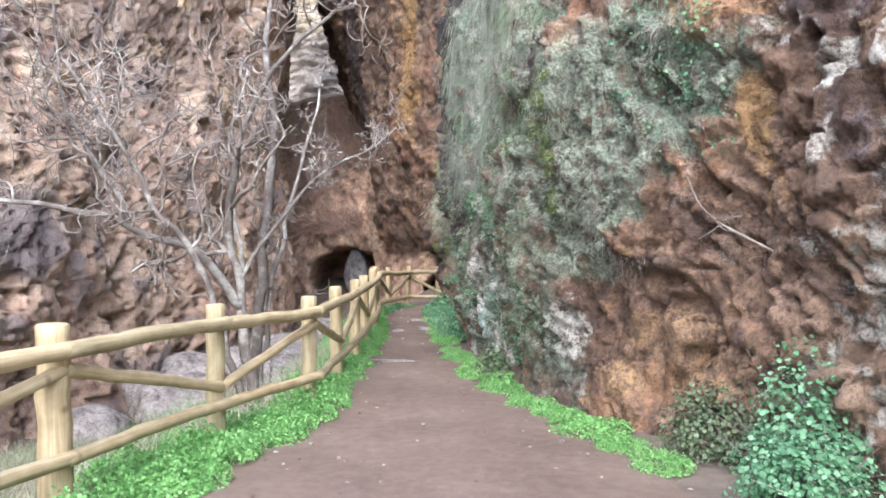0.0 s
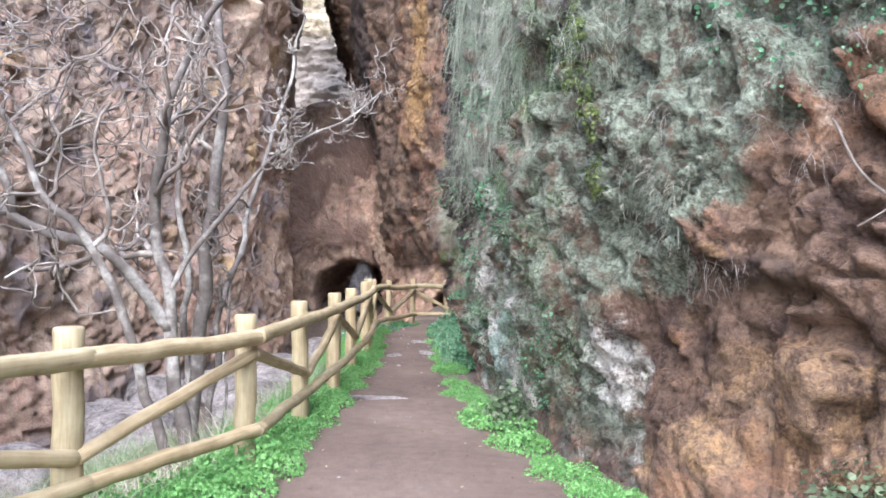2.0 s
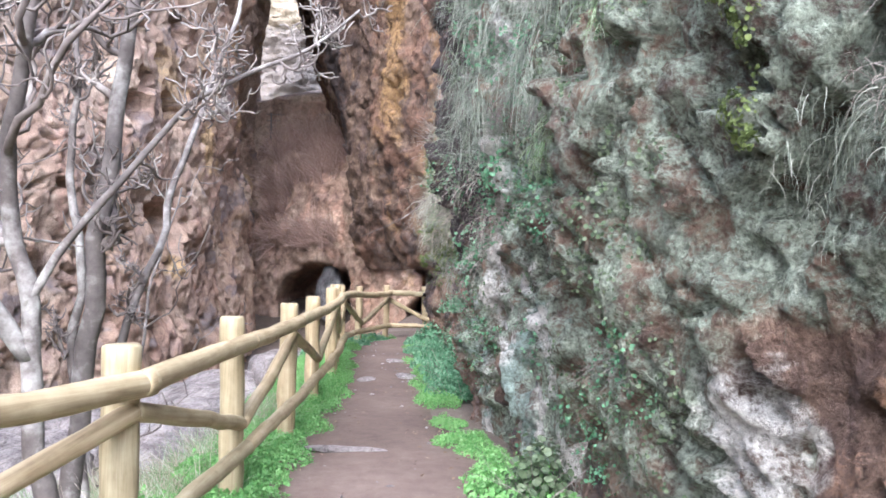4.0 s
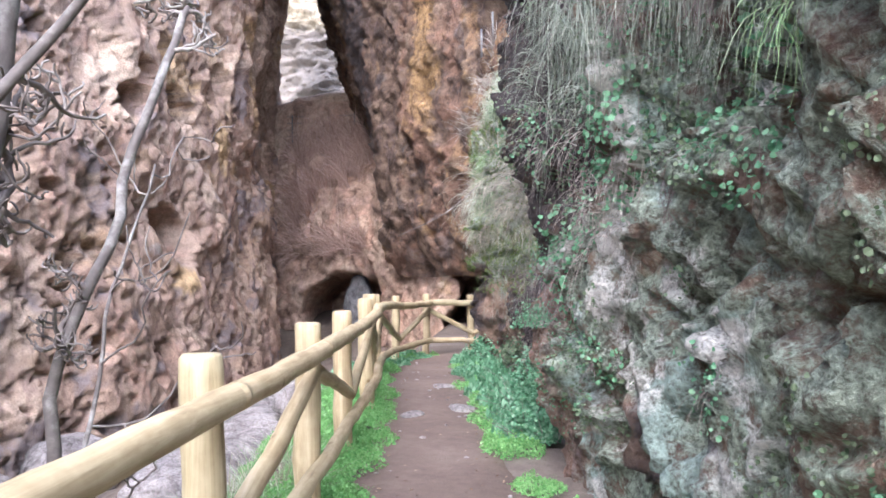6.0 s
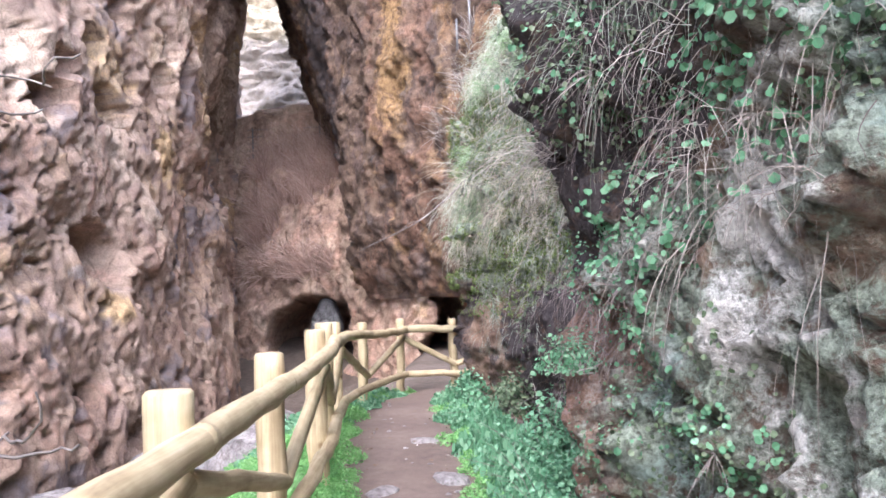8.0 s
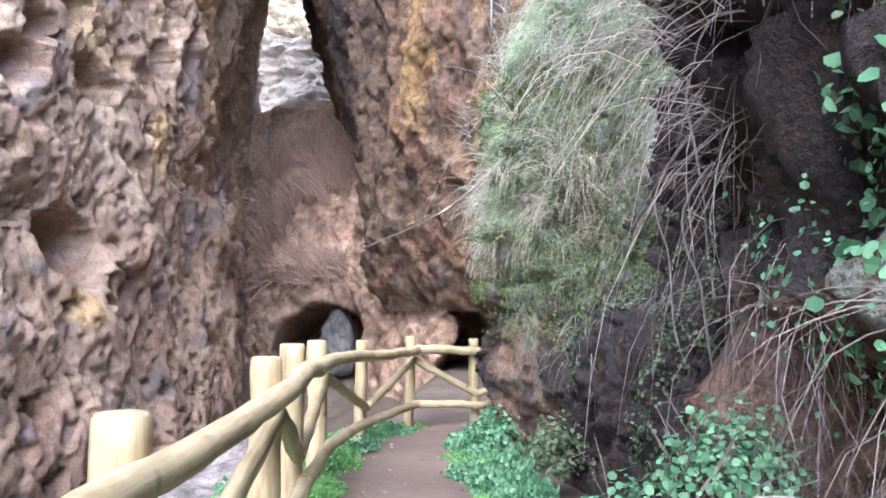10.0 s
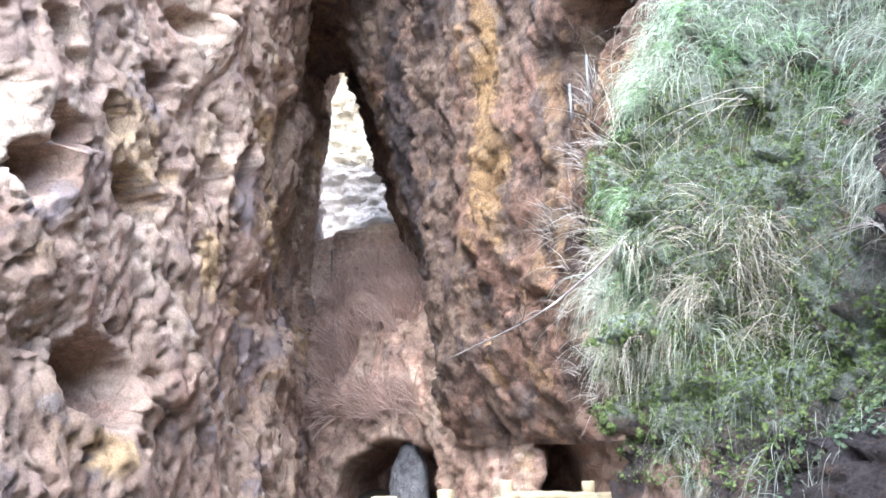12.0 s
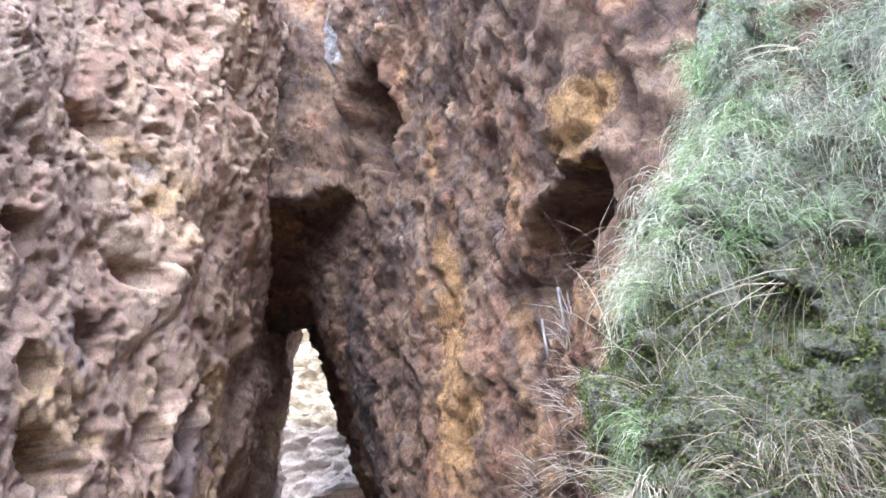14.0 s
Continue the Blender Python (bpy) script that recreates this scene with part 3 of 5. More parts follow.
rows_near = np.r_[np.arange(-0.5, 4.6, 0.032), np.arange(4.6, 9, 0.08)]
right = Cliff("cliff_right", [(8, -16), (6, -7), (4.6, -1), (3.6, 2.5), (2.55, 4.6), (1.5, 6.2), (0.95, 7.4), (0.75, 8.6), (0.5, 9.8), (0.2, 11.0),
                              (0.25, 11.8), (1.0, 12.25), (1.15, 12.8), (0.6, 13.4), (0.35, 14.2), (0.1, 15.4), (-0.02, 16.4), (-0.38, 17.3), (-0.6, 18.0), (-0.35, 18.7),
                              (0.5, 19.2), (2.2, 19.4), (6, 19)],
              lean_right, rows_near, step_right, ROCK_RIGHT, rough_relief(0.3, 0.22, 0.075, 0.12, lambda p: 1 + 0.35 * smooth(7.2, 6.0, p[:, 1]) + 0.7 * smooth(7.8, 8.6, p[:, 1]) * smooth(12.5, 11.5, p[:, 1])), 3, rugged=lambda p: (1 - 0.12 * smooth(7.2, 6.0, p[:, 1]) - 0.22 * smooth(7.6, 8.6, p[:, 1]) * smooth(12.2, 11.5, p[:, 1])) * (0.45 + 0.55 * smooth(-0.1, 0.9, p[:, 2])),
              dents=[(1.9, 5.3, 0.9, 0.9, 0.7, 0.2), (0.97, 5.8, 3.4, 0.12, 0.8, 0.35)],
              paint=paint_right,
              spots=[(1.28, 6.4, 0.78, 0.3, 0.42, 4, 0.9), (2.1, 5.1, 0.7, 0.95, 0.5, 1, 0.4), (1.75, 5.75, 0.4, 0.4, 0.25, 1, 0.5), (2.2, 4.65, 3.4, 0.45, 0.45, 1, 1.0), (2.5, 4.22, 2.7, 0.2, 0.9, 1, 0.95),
                     # dark spot at (2.64, 3.85) paints a hollow's shade on undented rock
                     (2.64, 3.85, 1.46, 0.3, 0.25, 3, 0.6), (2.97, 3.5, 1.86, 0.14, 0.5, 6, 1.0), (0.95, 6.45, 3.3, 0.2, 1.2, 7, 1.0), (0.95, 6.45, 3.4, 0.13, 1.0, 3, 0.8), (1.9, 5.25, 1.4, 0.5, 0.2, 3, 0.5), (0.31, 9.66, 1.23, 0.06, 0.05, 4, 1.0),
                     (0.45, 9.3, 0.95, 0.07, 0.06, 4, 1.0), (0.62, 8.7, 1.35, 0.06, 0.05, 4, 1.0), (0.36, 9.75, 1.3, 0.05, 0.05, 4, 1.0)])
tagged(right.ob, "dark volcanic rock face with grey-green lichen and rusty hollows", "cliff", kind="structure")


def step_left(x, y):
    return np.where((y > 10) & (y < 33), 0.075, np.where((y > 6) & (y < 40), 0.12, 0.5))


def lean_left(x, y, z):
    return np.interp(z, [-2, 0, 2, 5, 8, 12, 16, 22], [0.9, 0.6, 0.3, 0.0, 0.1, 0.4, 0.9, 1.6]) - np.interp(z, [4, 8, 12, 16], [0, 0.5, 1.2, 2.0]) * smooth(27, 21, y) + 0.5 * smooth(22, 26, y) * smooth(1, 5, z) * smooth(33, 29, y)


def paint_left(p, d, seed):
    x, y, z = p.T
    n1, n2 = fbm(p * 0.45, 4, 0.6, seed + 50), fbm(p * 1.1, 4, 0.6, seed + 60)
    n3 = fbm(p * np.array([1.6, 1.6, 0.3]), 4, 0.6, seed + 70)
    ochre = smooth(-0.05, 0.4, n1 + 0.4 * n2 - 0.05) * (0.35 + 0.35 * smooth(2.5, 6, z))
    pale = 0.55 * smooth(0.15, 0.5, n3 * 0.7 - n1 * 0.5) + 0.5 * smooth(4, 8, z) * smooth(-0.1, 0.3, n2 + 0.3 * n3)
    dark = 0.35 * smooth(0.2, 0.55, n2 - 0.3 * n3)
    rust = 0.6 * smooth(0.0, 0.35, n3 - 0.5 * n1)
    mauve = 0.75 * smooth(0.12, 0.4, -n2 + 0.3 * n3) * smooth(12, 6, z)
    lichen = 0.5 * smooth(0.2, 0.45, n1 - 0.3 * n3) * smooth(0.0, 0.3, n2)
    return np.stack([0.3 * lichen, ochre, pale, dark, lichen, rust, 0 * x, mauve], 1)


rows_left = np.r_[np.arange(-2.5, 20, 0.075)]
left = Cliff("cliff_left", [(-11, -18), (-9.5, -4), (-8.6, 6), (-8.0, 13), (-7.6, 18), (-7.7, 22), (-8.2, 26), (-8.6, 29), (-9.2, 32), (-9.9, 35), (-10.6, 39), (-12.5, 44)],
             lean_left, rows_left, step_left, ROCK_LEFT, rough_relief(0.85, 0.16, 0.052, 0.5, None, 0.5), 11, crest=lambda x, y: 0.58 + 0.42 * smooth(14, 25, y), paint=paint_left, flip=-1,
             dents=[(-7.2, 21.4, 2.4, 1.05, 0.65, 1.6), (-7.1, 20.0, 4.9, 0.5, 0.4, 1.0), (-7.6, 26.6, 7.2, 0.42, 0.6, 1.0), (-7.2, 23.4, 7.6, 0.5, 0.42, 1.0), (-6.9, 20.5, 5.6, 0.4, 0.32, 0.9),
                    (-7.2, 22.8, 11.6, 0.6, 0.4, 0.9), (-7.3, 22.6, 5.35, 0.55, 0.45, 1.0), (-7.2, 22.0, 6.5, 0.45, 0.38, 0.9), (-7.8, 27.8, 4.2, 0.42, 1.0, 1.1), (-7.3, 24.4, 9.3, 0.4, 0.3, 0.9), (-7.2, 21.4, 8.3, 0.35, 0.3, 0.8), (-7.4, 25.3, 6.6, 0.35, 0.45, 0.9), (-7.1, 21.0, 6.9, 0.3, 0.25, 0.8)],
             spots=[(-6.7, 21.2, 1.5, 0.8, 0.5, 1, 1.0), (-7.5, 24.8, 4.8, 0.6, 0.8, 1, 1.0), (-7.1, 20.3, 10.2, 1.3, 2.2, 2, 0.8), (-7.3, 19.4, 5.3, 1.0, 1.2, 2, 0.7),
                    # last spot darkens the inside of the big hole, its shade put into colour
                    (-7.3, 19.8, 6.6, 0.9, 0.8, 3, 0.35), (-7.8, 12.8, 5.7, 0.7, 1.6, 1, 0.6), (-7.8, 12.6, 5.4, 0.6, 1.4, 2, 0.8), (-7.2, 22.5, 6.2, 1.2, 1.6, 1, 0.6), (-8.06, 13.1, 5.5, 1.0, 2.0, 5, 1.0), (-7.4, 11.5, 1.8, 1.2, 0.9, 7, 1.0), (-7.1, 21.4, 2.5, 0.9, 0.5, 3, 0.5)])
tagged(left.ob, "pitted red-brown and ochre tuff cliff full of holes", "cliff", kind="structure")


def step_back(x, y):
    return np.where((x > -11) & (x < 2), 0.09, 0.4)


def lean_cave(x, y, z):
    """The lower wall with the two tunnels, rising into a bank of scree that climbs back into the gap."""
    slope = np.interp(z, [-2, 0, 3.0, 5.0, 9.4, 10.2], [0, 0, -0.2, -1.0, -4.4, -7.0])
    stout = np.interp(z, [-2, 0, 4.0, 6.0, 9.4, 10.2], [0, 0, 0.3, -0.3, -3.0, -6.0])
    low = np.interp(z, [-2, 0, 1.6, 3.0, 6.0, 10.2], [0, 0, 0, -0.8, -2.2, -6.0])
    k, e = smooth(-6, -4.6, x), smooth(-4.2, -2.4, x)
    slope = slope + 1.6 * smooth(4, 9, z) * smooth(-8.2, -9.6, x)
    return slope * (1 - k) + (stout * (1 - e) + low * e) * k


def paint_back(p, d, seed):
    x, y, z = p.T
    n1, n2 = fbm(p * 0.5, 4, 0.6, seed + 50), fbm(p * 1.3, 4, 0.6, seed + 60)
    n3 = fbm(p * np.array([1.8, 1.8, 0.22]), 4, 0.6, seed + 70)
    rust = 0.8 * smooth(-0.1, 0.3, n1 - 0.3 * n3)
    mauve = 0.45 * smooth(0.1, 0.4, -n2 + 0.4 * n3)
    return np.stack([0 * x, smooth(0.05, 0.45, n1 + 0.6 * n3) * 0.5, smooth(0.25, 0.6, n3) * 0.35, smooth(0.15, 0.5, n2 + 0.4 * n3) * 0.5, 0.2 * smooth(0.3, 0.5, n2), rust, 0 * x, mauve], 1)


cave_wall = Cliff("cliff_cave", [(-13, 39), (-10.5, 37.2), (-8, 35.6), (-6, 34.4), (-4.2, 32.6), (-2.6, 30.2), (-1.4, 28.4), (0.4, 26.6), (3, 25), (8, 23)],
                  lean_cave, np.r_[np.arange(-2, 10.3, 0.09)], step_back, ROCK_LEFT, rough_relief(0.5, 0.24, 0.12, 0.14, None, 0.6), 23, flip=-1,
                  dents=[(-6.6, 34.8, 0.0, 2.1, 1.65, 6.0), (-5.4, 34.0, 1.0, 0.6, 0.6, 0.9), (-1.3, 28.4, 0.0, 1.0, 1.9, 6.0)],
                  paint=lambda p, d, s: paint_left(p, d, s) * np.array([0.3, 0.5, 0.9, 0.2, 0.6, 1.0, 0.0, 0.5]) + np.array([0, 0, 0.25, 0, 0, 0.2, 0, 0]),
                  # first two spots: pinkish ledge painted pale along the edge that catches light
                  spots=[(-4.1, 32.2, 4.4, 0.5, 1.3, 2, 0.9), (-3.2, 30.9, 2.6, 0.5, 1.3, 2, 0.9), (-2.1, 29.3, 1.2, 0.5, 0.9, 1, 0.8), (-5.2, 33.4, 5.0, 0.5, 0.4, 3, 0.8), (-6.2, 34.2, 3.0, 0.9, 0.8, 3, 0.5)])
tagged(cave_wall.ob, "pinkish rock wall with two dark tunnel mouths", "cliff", kind="structure")


def lean_pillar(x, y, z):
    west = np.interp(z, [2.0, 5, 7, 9, 12, 14, 18, 24], [-4.0, -3.0, -1.0, -0.15, 0.55, 1.35, 2.2, 3.0])
    east = np.interp(z, [1.2, 3.5, 6, 9, 14, 18, 24], [-1.1, -0.6, -0.1, 0.0, 0.6, 1.4, 2.6])
    k = smooth(-6.4, -4.8, x)
    return west * (1 - k) + east * k


pillar = Cliff("cliff_pillar", [(-7.4, 40), (-6.6, 36.5), (-6.1, 32.6), (-4.9, 30.6), (-3.6, 28.9), (-2.3, 27.2), (-1.3, 25.2), (-0.8, 23.2), (0.2, 21), (3, 19), (8, 18)],
               lean_pillar, np.r_[np.arange(1.5, 20.5, 0.09)], step_back, ROCK_BACK, rough_relief(0.6, 0.27, 0.075, 0.15, None, 0.65, (0.3, 0.2)), 31, flip=-1, paint=paint_back,
               dents=[(-0.75, 23.3, 7.8, 1.9, 1.05, 5.2), (-4.2, 28.8, 15.8, 0.95, 1.6, 5.0)],
               spots=[(-2.65, 27.5, 8.4, 1.0, 3.8, 1, 0.8), (-2.5, 28.9, 3.6, 0.6, 1.2, 1, 0.75), (-0.15, 21.4, 8.9, 0.9, 0.6, 1, 1.0), (-5.6, 28.6, 18.9, 0.7, 1.0, 4, 0.9), (-1.5, 25.4, 5.5, 0.5, 2.5, 1, 0.5), (-5.3, 31.4, 10.0, 1.1, 6.0, 3, 0.75), (-4.2, 29.2, 13.0, 0.5, 3.0, 3, 0.6)])
tagged(pillar.ob, "brown and rust-streaked rock buttress leaning over the gorge", "cliff", kind="structure")

# the bridge of rock over the gap
arch_u = np.linspace(0, 1, 90)
arch_v = np.linspace(0, 1, 150)
AU, AV = np.meshgrid(arch_u, arch_v)
# last span, past y 35.2, is added out of view to darken the underside
ay = np.interp(AV, [0, 0.45, 0.8, 1.0], [28.0, 29.2, 35.2, 40.5])
az = np.interp(AV, [0, 0.45, 0.8, 1.0], [22, 14.3, 13.7, 16.8])
ay = ay + 2.2 * smooth(0.78, 1.0, AU)
ap = np.stack([-11 + 6.6 * AU, ay, az], -1).reshape(-1, 3)
ad = rough_relief(0.7, 0.3, 0.07, 0.25, None, 0.4)(ap, 47)
ap[:, 1] -= ad
ap[:, 2] += 0.6 * ad
arch = mesh_object("cliff_arch", ap, grid_faces(*AU.shape), ROCK_BACK)
apatch = paint_back(ap, ad, 47)
for key, cols in (("patch", apatch[:, :4]), ("tint", apatch[:, 4:])):
    arch.data.color_attributes[key].data.foreach_set("color", np.clip(cols, 0, 1).astype(np.float32).ravel())
tagged(arch, "overhanging bridge of dark brown rock with an unseen light-blocking rear span", "cliff", kind="structure")

far_u, far_v = np.meshgrid(np.linspace(-26, 8, 150), np.linspace(2, 26, 240))
fp = np.stack([far_u, 46 + 0.25 * (far_v - 5), far_v], -1).reshape(-1, 3)
bed = fp[:, 2] * 1.7 + 0.25 * fp[:, 0] + 1.1 * fbm(fp * 0.35, 3, 0.5, 54)
fp[:, 1] -= rough_relief(1.2, 0.3, 0.1, 0.1)(fp * np.array([1, 1, 1.6]), 53) + 0.26 * smooth(0.0, 0.8, bed % 1.0) * (0.4 + lattice(np.floor(bed).astype(np.int64), 0, 0, 3)) * (0.25 + 0.75 * smooth(13.5, 15.5, fp[:, 2]))
far = mesh_object("cliff_far", fp, grid_faces(*far_u.shape), ROCK_FAR)
fpatch = np.zeros((len(fp), 4), np.float32)
fpatch[:, 3] = 0.9 * smooth(15.5, 14.0, fp[:, 2] + 1.2 * fbm(fp * 0.5, 3, 0.5, 5))
far.data.color_attributes["patch"].data.foreach_set("color", fpatch.ravel())
tagged(far, "pale cream layered cliff in open daylight", "cliff", kind="structure")


# ---- round timber ----
def tube(points, radii, sides=12, cap=True, wobble=0.0, seed=0):
    """Vertices and faces of a round bar along the points."""
    p = np.array(points, float)
    t = np.gradient(p, axis=0)
    t /= np.maximum(np.linalg.norm(t, axis=1), 1e-9)[:, None]
    ref = np.array([0.0, 0.0, 1.0]) if abs(t[0, 2]) < 0.9 else np.array([1.0, 0.0, 0.0])
    u = np.cross(t, ref)
    u /= np.maximum(np.linalg.norm(u, axis=1), 1e-9)[:, None]
    v = np.cross(t, u)
    a = np.linspace(0, 2 * np.pi, sides, endpoint=False)
    r = np.array(radii, float)[:, None] * np.ones((1, sides))
    if wobble:
        rng = np.random.default_rng(seed)
        r = r * (1 + wobble * rng.normal(0, 1, r.shape))
    V = (p[:, None] + r[..., None] * (np.cos(a)[None, :, None] * u[:, None] + np.sin(a)[None, :, None] * v[:, None])).reshape(-1, 3)
    n = len(p)
    i, j = np.meshgrid(np.arange(n - 1), np.arange(sides), indexing="ij")
    k = (j + 1) % sides
    F = np.stack([i * sides + j, i * sides + k, (i + 1) * sides + k, (i + 1) * sides + j], -1).reshape(-1, 4).tolist()
    if cap:
        F += [list(range(sides))[::-1], list(range((n - 1) * sides, n * sides))]
    return V, F


def along(name, a, b, radius, parent, seed, sag=0.0, label=""):
    """A round bar from a to b, made along its own z axis so that the grain follows it."""
    a, b = Vector(a), Vector(b)
    length = (b - a).length
    rng = np.random.default_rng(seed)
    z = np.r_[0, 0.012, np.linspace(0.08, length - 0.08, 9), length - 0.012, length]
    w = np.sin(np.pi * z / length)
    pts = np.stack([sag * w + 0.006 * rng.normal(0, 1, len(z)) * w, 0.006 * rng.normal(0, 1, len(z)) * w, z], 1)
    rad = radius * (1 + 0.025 * rng.normal(0, 1, len(z)))
    rad[0] = rad[-1] = radius * 0.86
    V, F = tube(pts, rad, 14)
    ob = mesh_object(name, V, F, WOOD, parent, label)
    turn = (b - a).to_track_quat("Z", "X").to_matrix().to_4x4()
    ob.matrix_basis = Matrix.Translation(a) @ turn
    return ob


fence = tagged(new("wooden_fence"), "round-pole pine fence with zigzag braces beside the path", "fence")
LIFT = [0, 0, 0, 0, -0.03, -0.01, 0, 0, 0.06, 0.09, 0.06, 0.0, 0.0, -0.03, 0.0]
side = []
for i, (x, y) in enumerate(FENCE):
    a, b = FENCE[max(i - 1, 0)], FENCE[min(i + 1, len(FENCE) - 1)]
    tx, ty = b[0] - a[0], b[1] - a[1]
    k = math.hypot(tx, ty)
    side.append((ty / k, -tx / k))
    rad = 0.098 if i == 2 else 0.078 if i < 11 else 0.062
    lean = 0.012 * math.sin(i * 2.3)
    along("post", (x, y, -0.45), (x + lean, y + lean, 1.15 + LIFT[i]), rad, fence, 100 + i)


def rail_point(i, z, out=0.11):
    return (FENCE[i][0] + side[i][0] * out, FENCE[i][1] + side[i][1] * out, z + LIFT[i])


for i in range(len(FENCE) - 1):
    a, b = Vector(rail_point(i, 0.99)), Vector(rail_point(i + 1, 0.99))
    d = (b - a).normalized() * 0.05
    along("top_rail", a - d, b + d, 0.056, fence, 200 + i, 0.01 * (-1) ** i)
    a, b = Vector(rail_point(i, 0.33)), Vector(rail_point(i + 1, 0.33))
    along("lower_rail", a - d, b + d, 0.047, fence, 300 + i, 0.01)
    hi, lo = 0.87, 0.47
    up = i % 2 == 0
    if i >= 8:
        up = i in (8, 10, 12)
    a, b = Vector(rail_point(i, hi if up else lo, 0.06)), Vector(rail_point(i + 1, lo if up else hi, 0.06))
    along("brace", a, b, 0.045, fence, 400 + i)


# ---- leaves and grass ----
def leaf_cloud(pos, normals, size, rng, droop=0.0, shape="round", tilt=0.6):
    """Folded leaves of six corners at the places given."""
    n = len(pos)
    nrm = normals + rng.normal(0, tilt, (n, 3))
    nrm /= np.linalg.norm(nrm, axis=1)[:, None]
    rnd = rng.normal(0, 1, (n, 3))
    rnd[:, 2] -= droop
    t = rnd - nrm * (rnd * nrm).sum(1)[:, None]
    t /= np.linalg.norm(t, axis=1)[:, None]
    b = np.cross(nrm, t)
    s = (size * rng.uniform(0.55, 1.35, n))[:, None]
    wide = 0.5 if shape == "round" else 0.28
    if shape == "small":
        V = np.stack([pos, pos + s * (0.55 * t + 0.5 * b + 0.1 * nrm), pos + s * (1.0 * t - 0.08 * nrm), pos + s * (0.55 * t - 0.5 * b + 0.1 * nrm)], 1).reshape(-1, 3)
        return V, np.arange(n)[:, None] * 4 + np.arange(4)[None]
    V = np.stack([pos, pos + s * (0.3 * t + wide * b + 0.1 * nrm), pos + s * (0.75 * t + wide * 0.9 * b + 0.06 * nrm), pos + s * (1.0 * t - 0.08 * nrm),
                  pos + s * (0.75 * t - wide * 0.9 * b + 0.06 * nrm), pos + s * (0.3 * t - wide * b + 0.1 * nrm)], 1).reshape(-1, 3)
    k = np.arange(n)[:, None] * 6
    F = np.concatenate([k + np.array([[0, 1, 2, 3]]), k + np.array([[0, 3, 4, 5]])], 0)
    return V, F


def blades(pos, aim, length, width, rng, droop=1.0, segs=6, curl=0.15):
    """Thin ribbons that start along aim and bend down."""
    n = len(pos)
    ln = length * rng.uniform(0.45, 1.25, n)
    d = aim + rng.normal(0, 0.25, aim.shape)
    d /= np.linalg.norm(d, axis=1)[:, None]
    p = pos.copy()
    w0 = rng.normal(0, 1, (n, 3))
    w0[:, 2] *= 0.3
    out = []
    for k in range(segs + 1):
        w = np.cross(d, w0)
        w /= np.maximum(np.linalg.norm(w, axis=1), 1e-6)[:, None]
        wk = width * (1 - 0.8 * k / segs)
        out += [p - w * wk / 2, p + w * wk / 2]
        p = p + d * (ln / segs)[:, None]
        d = d + np.array([0, 0, -droop]) * (1.2 / segs) + rng.normal(0, curl, d.shape) * np.array([1, 1, 0.5])
        d /= np.linalg.norm(d, axis=1)[:, None]
    V = np.stack(out, 1).reshape(-1, 3)
    base = np.arange(n)[:, None] * (2 * (segs + 1))
    F = np.concatenate([base + np.array([[2 * k, 2 * k + 1, 2 * k + 3, 2 * k + 2]]) for k in range(segs)], 0)
    return V, F


def join(*meshes):
    V, F, n = [], [], 0
    for v, f in meshes:
        V.append(v)
        F.append(np.asarray(f) + n)
        n += len(v)
    return np.vstack(V), np.vstack(F)


def clump_mesh(kind, seed):
    """A low mound of leaves on short stalks, about 0.5 m wide."""
    rng = np.random.default_rng(seed)
    n = {"clover": 1500, "blue": 750}[kind]
    r = np.sqrt(rng.uniform(0, 1, n)) * 0.3
    a = rng.uniform(0, 2 * np.pi, n)
    x, y = r * np.cos(a), r * np.sin(a)
    top = 0.2 * np.sqrt(np.clip(1 - (r / 0.32) ** 2, 0, 1)) * (0.75 + 0.4 * vnoise(np.stack([x, y, 0 * x], 1) * 9, seed))
    z = top * rng.uniform(0.45, 1.05, n) + 0.01
    pos = np.stack([x, y, z], 1)
    nrm = np.stack([x * 1.6, y * 1.6, 0.45 + 0 * x], 1)
    leaves = leaf_cloud(pos, nrm, 0.023 if kind == "clover" else 0.036, rng, 0.2, "small" if kind == "clover" else "round")
    stalk = blades(pos * np.array([0.6, 0.6, 0]), np.stack([x, y, 0.6 + 0 * x], 1), 0.16, 0.004, rng, 0.1, 2)
    V, F = join(leaves, (stalk[0][: 150 * 6], stalk[1][(stalk[1] < 150 * 6).all(1)]))
    me = bpy.data.meshes.new("clump")
    me.from_pydata(V.tolist(), [], F.tolist())
    me.materials.append(CLOVER if kind == "clover" else BLUELEAF)
    return me


CLUMPS = {k: [clump_mesh(k, 60 + i) for i in range(4)] for k in ("clover", "blue")}


def clump(kind, x, y, scale, rng, high=1.0):
    ob = new("leafy_ground_plant", CLUMPS[kind][int(rng.integers(4))])
    z = float(ground_height(np.array([x]), np.array([y]))[0])
    ob.matrix_basis = Matrix.Translation((x, y, z - 0.01)) @ Matrix.Rotation(rng.uniform(0, 6.28), 4, "Z") @ Matrix.Diagonal((scale, scale, scale * high, 1))
    lab = "low mound of bright green leaves beside the path" if kind == "clover" else "mound of blue-green leaves at the rock's foot"
    return tagged(ob, lab, "plant", "plants along the path")


